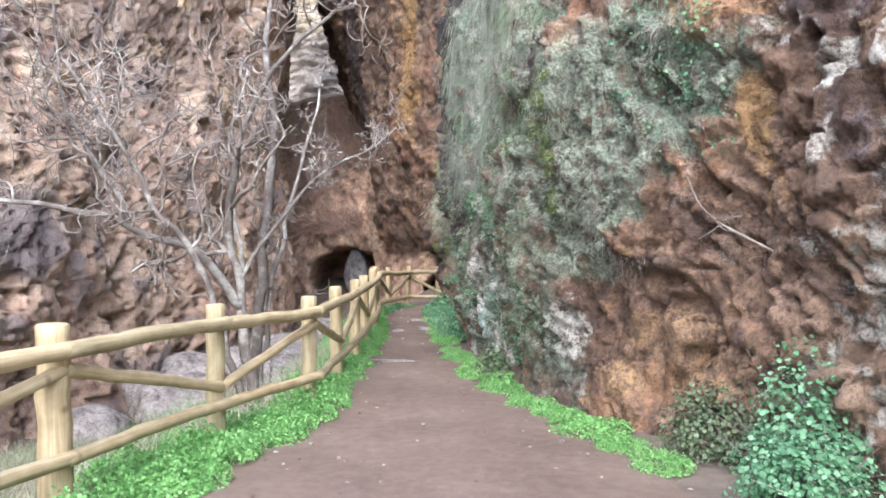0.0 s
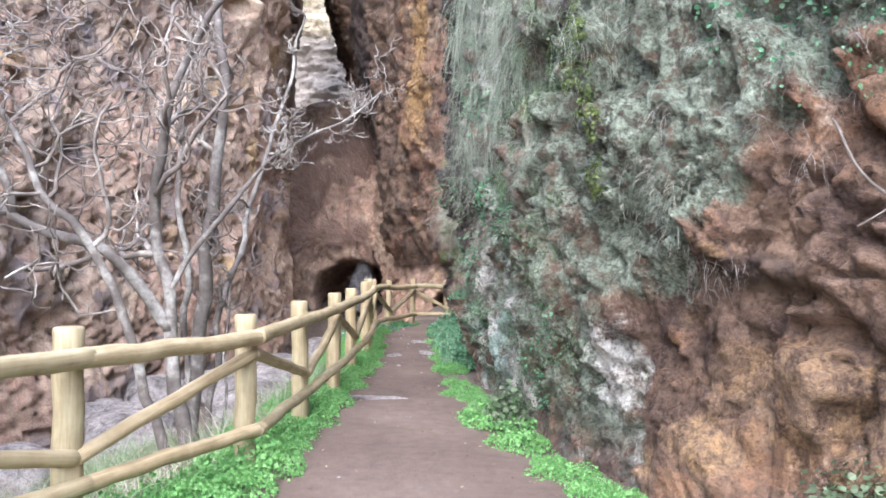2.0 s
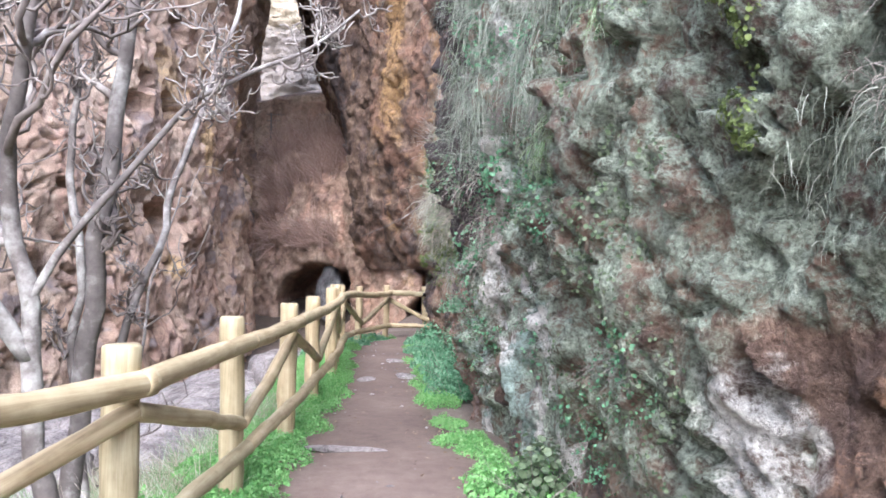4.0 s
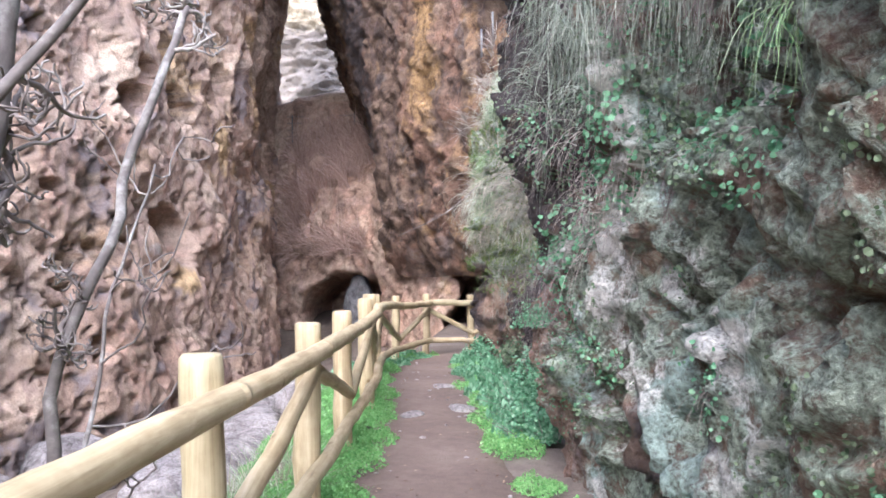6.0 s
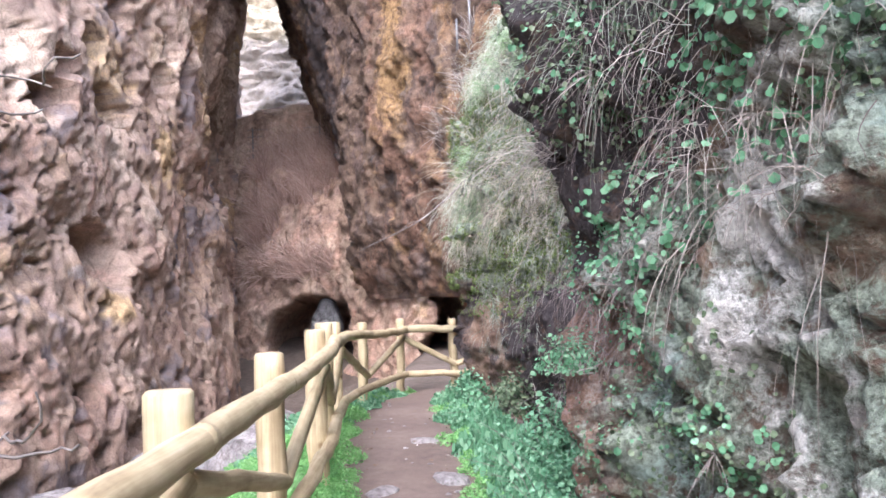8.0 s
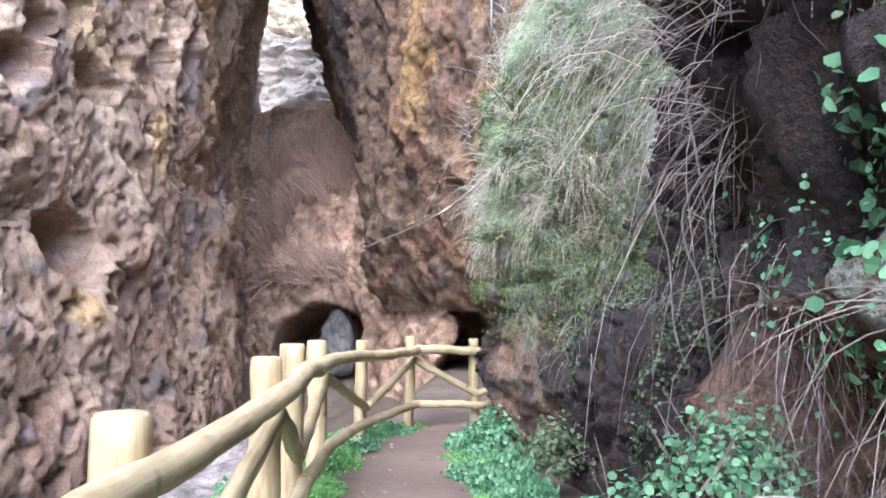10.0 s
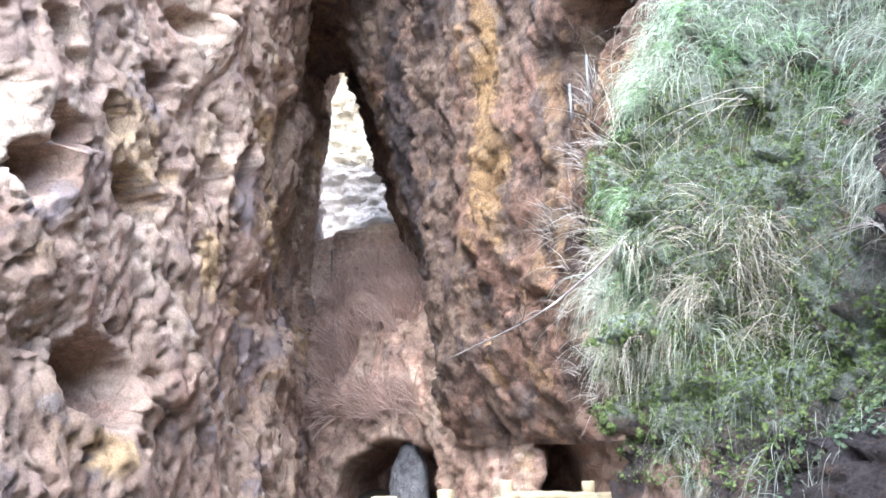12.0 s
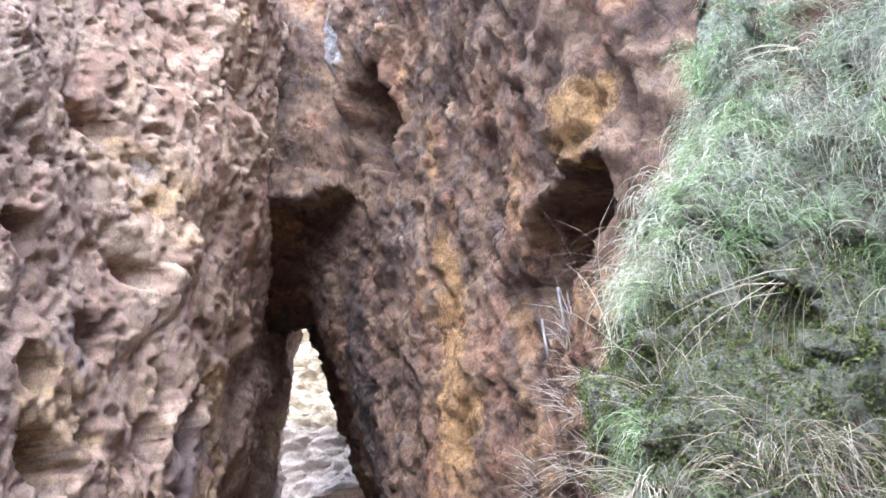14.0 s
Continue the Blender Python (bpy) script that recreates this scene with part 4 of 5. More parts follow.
rng = np.random.default_rng(5)
lane_y = LANE[:, 1]
for s in (-1, 1):
    y = 2.6 if s < 0 else 4.2
    while y < 19.0:
        c, h = np.interp(y, lane_y[:240], LANE[:240, 0]), np.interp(y, lane_y[:240], LANE[:240, 2])
        if s > 0 and y < 12 and rng.uniform() < 0.22:
            y += 0.35
            continue
        for k in range(1 if s > 0 and y < 10 else 4 if s > 0 and y > 12 else 5 if y > 12.5 else 2):
            if (k > 1 and s > 0 and rng.uniform() < 0.7) or (k == 1 and y < 12 and rng.uniform() < (0.55 if s > 0 else 0.2)):
                continue
            x = c + s * (h + 0.05 + 0.22 * k + rng.uniform(-0.05, 0.1))
            if s > 0 and x > np.interp(y, right.curve[:, 1], right.curve[:, 0]) + 0.05:
                continue
            kind = "blue" if (s > 0 and (y > 12.5 and (k > 0 or rng.uniform() < 0.35))) or (s < 0 and y > 15 and rng.uniform() < 0.25) else "clover"
            clump(kind, x, y + rng.uniform(-0.1, 0.1), rng.uniform(0.4, 1.15) * (1.15 if y < 9 else 0.95), rng, rng.uniform(1.0, 2.1) if kind == "blue" and s > 0 else rng.uniform(0.8, 1.25))
        y += rng.uniform(0.3, 0.5) if s > 0 and y < 12 else rng.uniform(0.2, 0.34)


# ---- hanging growth on the right-hand rock ----
def curtain(name, where, count, length, width, material, seed, label, out=0.6, droop=1.0, cat="grass", cliff=None, curl=0.12, tuft=45, rise=0.1):
    """Grass or roots in tufts: each tuft springs from one spot of the rock and falls in its own way."""
    r = np.random.default_rng(seed)
    spots, normals = (cliff or right).pick(where, max(count // tuft, 1), seed)
    own = np.repeat(np.arange(len(spots)), tuft)
    p = spots[own] + r.normal(0, 0.05, (len(own), 3))
    lead = normals * out + r.normal(0, 0.25, spots.shape) + np.array([0, 0, rise])
    size = r.uniform(0.5, 1.4, len(spots))[own]
    V, F = blades(p - normals[own] * 0.05, lead[own], length * size, width, r, droop, 5, curl)
    return tagged(mesh_object(name, V, F, material, shade=False), label, cat, kind="stuff")


def foliage(name, where, count, size, material, seed, label, shape="round", lift=0.05, cat="ivy", tilt=0.6):
    r = np.random.default_rng(seed)
    p, n = right.pick(where, count, seed)
    p = p + n * r.uniform(0.0, lift, len(p))[:, None]
    V, F = leaf_cloud(p, n + np.array([0, 0, 0.35]), size, r, 0.8, shape, tilt)
    return tagged(mesh_object(name, V, F, material, shade=False), label, cat, kind="stuff")


def patchy(x, y, z, scale, seed, low):
    return fbm(np.stack([x, y, z], 1) * scale, 3, 0.55, seed) > low


def cushion(x, y, z):
    """Where moss covers the rock nose in place of grass."""
    return ((np.abs(y - 17.03) < 0.22) & (z > 2.75) & (z < 3.9)) | (z < 2.0) | (patchy(x, y, z, 0.9, 14, 0.2) & (z < 5))


curtain("hanging_grass", lambda x, y, z, n: (y > 16.7) & (y < 18.4) & (z > 1.9) & (z < 2.9) & patchy(x, y, z, 1.5, 2, -0.2), 2600, 0.36, 0.005, DRYGRASS, 71,
        "thick curtain of dry pale grass hanging from the rock nose", 0.5, 1.8)
curtain("hanging_grass", lambda x, y, z, n: (y > 16.1) & (y < 18.7) & (z > 1.9 + 0.6 * smooth(16.9, 16.4, y)) & (z < 6.5) & patchy(x, y, z, 1.3, 4, -0.15) & ~cushion(x, y, z), 21000, 0.38, 0.006, PALEGRASS, 77,
        "bleached grey-green grass fringing the rock nose", 0.35, 2.8)
curtain("hanging_grass", lambda x, y, z, n: (y > 16.1) & (y < 18.7) & (z > 2.2 + 0.9 * smooth(16.9, 16.4, y)) & (z < 6.5) & ~cushion(x, y, z), 18000, 0.32, 0.006, GREENGRASS, 72,
        "grey-green grass hanging down the rock nose", 0.35, 2.6)
curtain("hanging_grass", lambda x, y, z, n: (y > 9.3) & (y < 10.8) & (z > 2.2) & (z < 6.5) & patchy(x, y, z, 1.0, 5, -0.2), 5500, 0.36, 0.0035, HANGMOSS, 73,
        "grey-green strands hanging over mossy rock", 0.25, 2.2)
curtain("hanging_roots", lambda x, y, z, n: (y > 10.0) & (y < 13.0) & (z > 1.3 + 0.8 * smooth(11.6, 12.2, y)) & (z < 4) & patchy(x, y, z, 1.3, 6, 0.0), 3800, 0.4, 0.003, ROOTS, 74,
        "tangle of dry brown roots hanging in the recess", 0.25, 2.0, "roots", curl=0.3, rise=-0.4)
curtain("hanging_roots", lambda x, y, z, n: (y > 7.9) & (y < 9.5) & (z > 1.7) & (z < 3.8) & patchy(x, y, z, 1.1, 16, 0.12), 5200, 0.3, 0.0032, ROOTS, 78,
        "mat of fine purplish-brown roots hanging down the rock", 0.2, 2.0, "roots", curl=0.3, rise=-0.4)
curtain("hanging_vines", lambda x, y, z, n: (y > 13.2) & (y < 16.4) & (z > 2.0) & (z < 4.6), 420, 0.8, 0.0045, PALESTEM, 76,
        "tangle of dry pale vines hanging in the dark recess", 0.5, 1.6, "vines", curl=0.25, tuft=10)
curtain("hanging_vines", lambda x, y, z, n: (y > 11.2) & (y < 12.2) & (z > 1.75) & (z < 2.7), 360, 0.62, 0.0035, PALESTEM, 86,
        "arching pale dead stems spilling over the dark recess", 0.9, 2.2, "vines", curl=0.16, tuft=22, rise=0.7)
curtain("hanging_vines", lambda x, y, z, n: (y > 9.6) & (y < 10.3) & (z > 1.6) & (z < 2.6), 420, 0.5, 0.004, PALESTEM, 87,
        "bundle of pale dry stems hanging down the mossy rock", 0.3, 2.6, "vines", curl=0.1, tuft=20, rise=0.0)
curtain("hanging_roots", lambda x, y, z, n: (y > 10.9) & (y < 12.2) & (z > 0.7) & (z < 2.0) & patchy(x, y, z, 1.6, 31, 0.05), 600, 0.35, 0.0025, ROOTS, 94,
        "fine brown roots trailing over the reddish rock", 0.2, 2.4, "roots", curl=0.25, rise=-0.3, tuft=30)
foliage("creeper", lambda x, y, z, n: (y > 10.5) & (y < 11.5) & (z > 0.2) & (z < 1.7) & patchy(x, y, z, 1.8, 32, -0.05), 1500, 0.014, BLUELEAF, 95, "fine blue-green creeper on the rock by the recess")
foliage("creeper", lambda x, y, z, n: (y > 13.0) & (y < 16.2) & (z > 0.2) & (z < 2.2) & patchy(x, y, z, 1.5, 33, 0.05), 5000, 0.024, SHRUB, 96, "dull green creeper on the dark rock of the recess")
curtain("long_grass_stems", lambda x, y, z, n: (y > 16.7) & (y < 18.2) & (z > 2.2) & (z < 5.5), 420, 0.75, 0.006, DRYGRASS, 88,
        "long straw-coloured stems arching out from the rock nose", 0.9, 1.1, curl=0.1, tuft=7, rise=0.5)
curtain("hanging_roots", lambda x, y, z, n: (y > 4.4) & (y < 5.7) & (z > 1.3) & (z < 2.4) & patchy(x, y, z, 1.6, 26, 0.05), 900, 0.2, 0.003, PALESTEM, 89,
        "fringe of fine dry roots hanging from the brown rock", 0.3, 1.8, "roots", curl=0.3, rise=-0.2, tuft=25)
curtain("hanging_moss", lambda x, y, z, n: (y > 6.5) & (y < 7.7) & (z > 2.3) & (z < 5) & patchy(x, y, z, 1.0, 27, -0.15), 7000, 0.34, 0.003, HANGMOSS, 90,
        "long grey-green strands hanging in a curtain over the rock", 0.1, 2.6, "moss", curl=0.1, rise=-0.6, tuft=30)
curtain("hanging_moss", lambda x, y, z, n: (y > 4.5) & (y < 6.2) & (z > np.interp(y, [4.3, 5.2, 5.8], [2.7, 2.1, 1.5])) & (z < 3.6) & patchy(x, y, z, 1.2, 28, 0.0), 5000, 0.16, 0.004, HANGMOSS, 91,
        "short grey-green strands matting the upper rock", 0.15, 2.2, "moss", curl=0.2, rise=-0.3, tuft=30)
curtain("hanging_moss", lambda x, y, z, n: (y > 7.6) & (y < 9.4) & (z > 2.4) & (z < 5) & patchy(x, y, z, 1.0, 34, 0.0), 4000, 0.25, 0.0025, HANGMOSS, 97,
        "short grey-green strands above the rock shelf", 0.1, 2.6, "moss", curl=0.1, rise=-0.6, tuft=30)
curtain("hanging_moss", lambda x, y, z, n: (y > 7.4) & (y < 10.4) & (z > 2.85) & (z < 5.5) & patchy(x, y, z, 0.8, 35, -0.2), 9000, 0.55, 0.006, HANGMOSS, 98,
        "long pale grey-green strands hanging high on the rock", 0.15, 3.0, "moss", curl=0.08, rise=-0.5, tuft=30)
curtain("hanging_moss", lambda x, y, z, n: (y > 15.4) & (y < 17.4) & (z > 0.9) & (z < 1.9), 2600, 0.3, 0.004, HANGMOSS, 99,
        "grey-green strands trailing over the dark foot of the rock nose", 0.15, 2.6, "moss", curl=0.12, rise=-0.4, tuft=25)
curtain("dry_brush", lambda x, y, z, n: (x > -9.2) & (x < -5.6) & (z > 2.2) & (z < 7.4) & patchy(x, y, z, 0.5, 29, -0.2), 4200, 1.2, 0.034, BRUSH, 92,
        "leafless reddish-brown brush growing on the scree bank", 0.6, 0.5, "brush", cliff=cave_wall, curl=0.2, tuft=24, rise=0.9)
curtain("dry_brush", lambda x, y, z, n: (y > 20) & (y < 26) & (z > 2.0) & (z < 6.8) & patchy(x, y, z, 0.6, 30, 0.0), 1600, 0.6, 0.018, PALESTEM, 93,
        "leafless brown brush on the foot of the buttress", 0.6, 0.6, "brush", cliff=pillar, curl=0.2, tuft=16, rise=0.7)
curtain("hanging_grass", lambda x, y, z, n: (y > 6.2) & (y < 8.6) & (z > 2.2) & (z < 7) & patchy(x, y, z, 0.9, 7, 0.05), 5500, 0.22, 0.0035, GREENGRASS, 75,
        "thin grey-green grass trailing over lichened rock", 0.12, 2.0, rise=-0.5)
foliage("ivy", lambda x, y, z, n: (y > 6.4) & (y < 11.1) & (z > 0.1) & (z < 5) & patchy(x, y, z, 1.4, 9, 0.12), 14000, 0.02, SHRUB, 81, "dull green creeper clinging to the rock")
foliage("creeper", lambda x, y, z, n: (y > 8.5) & (y < 11.1) & (z > 0.1) & (z < 4) & patchy(x, y, z, 1.3, 10, 0.28), 2600, 0.028, BLUELEAF, 82, "blue-green leafy creeper on the rock")
foliage("moss", lambda x, y, z, n: (y > 16.0) & (y < 18.8) & (z > 1.6) & (z < 6) & cushion(x, y, z), 42000, 0.013, MOSS, 85, "dark yellow-green moss on the grassy rock nose", cat="moss")
foliage("moss", lambda x, y, z, n: (y > 16.0) & (y < 18.6) & (z > 1.2) & (z < 2.3) & patchy(x, y, z, 1.2, 19, -0.1 - 0.5 * smooth(1.2, 1.9, z)), 11000, 0.02, MOSS, 83, "yellow-green moss cushions under the grass", cat="moss")


# ---- leafy plants rooted in the right-hand rock ----
def wall_plant(place, count, spread, size, material, seed, label):
    rng = np.random.default_rng(seed)
    d = np.linalg.norm(right.p - np.array(place), axis=1)
    i = int(d.argmin())
    near = np.flatnonzero(d < d[i] + spread)
    k = rng.choice(near, count)
    p = right.p[k] + right.n[k] * rng.uniform(0, 0.09, count)[:, None]
    V, F = leaf_cloud(p, right.n[k] + np.array([0, 0, 0.5]), size, rng, 0.8)
    st = blades(np.repeat(right.p[i][None], 14, 0), right.n[k[:14]] + np.array([0, 0, -0.3]), spread * 1.2, 0.004, rng, 1.0, 5)
    ob = tagged(new("wall_plant"), label, "plant", "plants rooted in the rock face")
    tagged(mesh_object("foliage", V, F, material, ob, shade=False), kind="stuff")
    tagged(mesh_object("stalk", st[0], st[1], TWIG, ob, shade=False), kind="stuff")


for k, (x, y, z, n, r, s) in enumerate([(1.55, 4.67, 3.2, 260, 0.38, 0.045), (0.64, 8.34, 1.95, 120, 0.25, 0.04), (0.02, 10.2, 1.85, 90, 0.2, 0.04), (0.29, 9.76, 2.35, 70, 0.16, 0.05),
                                        (-0.2, 10.6, 2.2, 80, 0.22, 0.04), (0.05, 10.8, 1.4, 120, 0.25, 0.04), (0.2, 10.1, 0.9, 60, 0.15, 0.035), (0.55, 8.9, 0.9, 60, 0.16, 0.035),
                                        (0.95, 7.2, 1.0, 120, 0.3, 0.035), (1.9, 4.4, 2.5, 60, 0.2, 0.035), (0.8, 7.8, 0.5, 110, 0.25, 0.035), (0.3, 9.9, 1.9, 50, 0.13, 0.045), (0.4, 9.4, 2.6, 60, 0.2, 0.04)]):
    wall_plant((x, y, z), int(n * 1.8), r, s * 0.62, BLUELEAF, 940 + k, "small leafy green plant rooted in the rock face")
foliage("moss_streak", lambda x, y, z, n: (np.abs(x - 1.06 + 0.1 * (z - 2.6)) < 0.09) & (np.abs(y - 5.75) < 0.5) & (z > 1.9) & (z < 3.4), 1500, 0.02, MOSS, 84, "narrow streak of yellow-green moss down the rock", cat="moss")


# ---- the bare tree behind the fence ----
def wander(a, heading, length, segs, rng, wiggle, lift):
    p, d, out = np.array(a, float), np.array(heading, float), []
    d /= np.linalg.norm(d)
    for k in range(segs + 1):
        out.append(p.copy())
        p = p + d * length / segs
        d = d + rng.normal(0, wiggle, 3) + np.array([0, 0, lift / segs])
        d /= np.linalg.norm(d)
    return np.array(out)


def grow(stem, r0, r1, rng, level, bag, spread):
    """Side shoots along a stem, each with its own shoots, into the bag of tubes."""
    n = len(stem)
    count = {3: 10, 2: 6, 1: 3}[level]
    total = np.linalg.norm(np.diff(stem, axis=0), axis=1).sum()
    for k in range(count):
        f = rng.uniform(0.25 if level == 3 else 0.15, 1.0)
        i = min(int(f * (n - 1)), n - 2)
        at = stem[i] + (stem[i + 1] - stem[i]) * (f * (n - 1) - i)
        t = stem[i + 1] - stem[i]
        t /= np.linalg.norm(t)
        side = rng.normal(0, 1, 3)
        side -= t * (side @ t)
        side /= np.linalg.norm(side)
        length = {3: 1.5, 2: 0.85, 1: 0.4}[level] * rng.uniform(0.5, 1.2) * spread
        rr = max((r0 + (r1 - r0) * f) * 0.62, 0.0065)
        shoot = wander(at, t * 0.35 + side * 1.0 + np.array([0, 0, -0.1]), length, 9, rng, 0.36, 1.5)
        bag.append((shoot, np.linspace(rr, max(rr * 0.4, 0.0045), 10), 6 if level > 1 else 4))
        if level > 1:
            grow(shoot, rr, rr * 0.3, rng, level - 1, bag, spread)


tree = tagged(new("bare_tree"), "leafless many-stemmed fig tree with pale grey bark", "tree")
STEMS = [
    ([(-2.25, 7.6, -0.6), (-2.4, 7.6, 0.9), (-2.5, 7.5, 2.0), (-2.3, 7.4, 3.0), (-1.7, 7.3, 3.9), (-1.0, 7.2, 4.5)], 0.07, 0.014),
    ([(-2.4, 7.6, 0.9), (-2.9, 7.3, 1.55), (-3.8, 7.0, 1.95), (-4.8, 6.8, 2.15), (-5.7, 6.6, 2.0)], 0.06, 0.015),
    ([(-2.45, 8.2, -0.6), (-2.35, 8.15, 1.4), (-2.2, 8.3, 2.9), (-2.35, 8.5, 4.4), (-2.0, 8.6, 5.8)], 0.075, 0.025),
    ([(-2.45, 7.55, 1.2), (-2.1, 7.7, 1.8), (-1.6, 7.8, 2.35), (-1.05, 8.0, 2.75), (-0.6, 8.1, 3.1)], 0.028, 0.008),
    ([(-3.6, 7.05, 1.9), (-3.9, 7.0, 2.6), (-4.3, 7.0, 3.4), (-4.3, 6.9, 4.4)], 0.04, 0.012),
    ([(-2.65, 8.9, -0.7), (-2.55, 9.2, 1.0), (-2.3, 9.7, 2.5), (-2.1, 10.2, 3.7), (-2.0, 10.4, 4.6)], 0.04, 0.014),
    ([(-2.7, 8.8, -0.7), (-2.9, 9.0, 1.2), (-3.05, 9.2, 3.0), (-2.9, 9.4, 4.2)], 0.045, 0.014),
    ([(-2.2, 7.3, -0.6), (-2.6, 6.9, 1.3), (-3.3, 6.6, 2.5), (-3.9, 6.4, 3.6)], 0.05, 0.014),
    ([(-2.6, 9.3, -0.7), (-2.75, 9.9, 0.8), (-2.7, 10.5, 2.2)], 0.02, 0.007),
]
for k, (pts, r0, r1) in enumerate(STEMS):
    rng = np.random.default_rng(700 + k)
    line = spline(pts, 8)
    line = line + 0.06 * np.stack([vnoise(line * 2.4 + 5 * c, 90 + c) for c in (0, 1, 2)], 1)
    V, F = tube(line, np.linspace(r0, r1, len(line)), 10, True, 0.04, k)
    stem = mesh_object("stem", V, F, BARK, tree)
    bag = []
    grow(line, r0, r1, rng, 3 if k < 8 else 2, bag, 0.2 if k in (5, 6) else 0.38 if k in (2, 3) else 0.95)
    parts_v, parts_f, n = [], [], 0
    for pp, rr, sides in bag:
        V, F = tube(pp, rr, sides, False)
        parts_v.append(V)
        parts_f.append(np.array(F) + n)
        n += len(V)
    tagged(mesh_object("twig_spray", np.vstack(parts_v), np.vstack(parts_f), TWIG, stem), kind="stuff")


# ---- stones ----
def stone(name, place, size, seed, material, label, cat, turn=0.0, sink=0.25, group=""):
    rng = np.random.default_rng(seed)
    bm = bmesh.new()
    bmesh.ops.create_icosphere(bm, subdivisions=4, radius=1)
    p = np.array([v.co[:] for v in bm.verts])
    c1, c2, own = cells(p * 1.3 + seed * 3.7, seed)
    d = 1 + 0.28 * fbm(p * 0.9 + seed, 3, 0.5, seed) + 0.16 * (own - 0.5) * smooth(0, 0.3, c2 - c1) + 0.05 * ridged(p * 3.5, 3, 0.6, seed)
    p = np.sign(p) * np.abs(p) ** 0.8 * d[:, None] * np.array(size) / 2
    for v, co in zip(bm.verts, p):
        v.co = co
    me = bpy.data.meshes.new(name)
    bm.to_mesh(me)
    bm.free()
    me.materials.append(material)
    for key in ("patch", "tint"):
        me.color_attributes.new(key, "FLOAT_COLOR", "POINT").data.foreach_set("color", np.zeros(4 * len(me.vertices), np.float32))
    me.polygons.foreach_set("use_smooth", [True] * len(me.polygons))
    ob = new(name, me)
    x, y = place[:2]
    z = place[2] if len(place) > 2 else float(ground_height(np.array([x]), np.array([y]))[0]) + size[2] * (0.5 - sink)
    ob.matrix_basis = pose(x, y, z, rng.uniform(-8, 8), rng.uniform(-8, 8), turn)
    return tagged(ob, label, cat, group)


rng = np.random.default_rng(12)
for k, (x, y, sx, sy, sz) in enumerate([(-4.5, 16.6, 1.9, 2.6, 0.9), (-3.7, 13.9, 1.3, 1.9, 0.8), (-5.6, 13.0, 1.5, 1.6, 0.8), (-5.6, 16.8, 1.2, 1.3, 0.7), (-6.9, 17.6, 1.5, 1.2, 0.8),
                                        (-6.2, 19.0, 1.0, 1.1, 0.6), (-5.8, 13.8, 1.2, 1.6, 0.9), (-7.0, 14.6, 1.4, 1.0, 0.9), (-3.5, 19.0, 1.3, 1.6, 0.7), (-5.2, 19.6, 1.6, 1.5, 0.9),
                                        (-6.2, 11.2, 1.1, 1.2, 0.8), (-4.6, 22.0, 1.8, 1.4, 0.8), (-3.4, 12.1, 0.7, 0.8, 0.5), (-6.6, 16.2, 1.2, 1.3, 1.0), (-3.6, 15.2, 0.9, 0.8, 0.5), (-3.1, 16.2, 0.7, 0.9, 0.5)]):
    stone("boulder", (x, y), (sx, sy, sz), 800 + k, BOULDER, "pale grey boulder lying in the stream bed", "boulder", rng.uniform(0, 180), 0.2, "boulders in the gully")
stone("standing_stone", (-6.1, 35.2, 0.4), (1.0, 0.9, 2.1), 850, GREY_STONE, "dark grey stone standing in the tunnel mouth", "stone")
stone("path_stone", (-0.81, 13.65, 0.05), (0.26, 0.3, 0.07), 860, BOULDER, "flat pale stone set in the path", "stone", 20, 0.35, "stones in the path")
stone("path_stone", (-1.3, 13.3, 0.05), (0.3, 0.14, 0.05), 861, BOULDER, "flat pale stone set in the path", "stone", 60, 0.35, "stones in the path")
stone("path_stone", (-1.15, 15.1, 0.09), (0.25, 0.14, 0.05), 862, BOULDER, "flat pale stone set in the path", "stone", 10, 0.35, "stones in the path")
stone("path_stone", (-0.84, 9.39, 0.02), (0.62, 0.08, 0.06), 863, BOULDER, "narrow pale stone edge across the path", "stone", 2, 0.3, "stones in the path")

# loose pebbles and dead leaves on the path
rng = np.random.default_rng(77)
V, F, n = [], [], 0
for k in range(110):
    y = rng.uniform(0.5, 18)
    c, h = np.interp(y, lane_y[:240], LANE[:240, 0]), np.interp(y, lane_y[:240], LANE[:240, 2])
    x = c + h * rng.uniform(-0.95, 0.95)
    s = rng.uniform(0.006, 0.022)
    z = 0.1 * smooth(12, 16.5, y) + 0.012
    a = np.linspace(0, 2 * np.pi, 6, endpoint=False) + rng.uniform(0, 6)
    ring = np.stack([x + s * np.cos(a) * rng.uniform(0.7, 1.6), y + s * np.sin(a), z + 0.2 * s + 0 * a], 1)
    V.append(np.vstack([ring, ring * np.array([1, 1, 0]) + np.array([0, 0, z - 0.02]), [[x, y, z + 0.7 * s]]]))
    F += [[n + i, n + (i + 1) % 6, n + 12] for i in range(6)] + [[n + 6 + i, n + 6 + (i + 1) % 6, n + (i + 1) % 6, n + i] for i in range(6)]
    n += 13
tagged(mesh_object("pebbles", np.vstack(V), F, BOULDER), "small pale pebbles scattered on the path", "pebbles", kind="stuff")


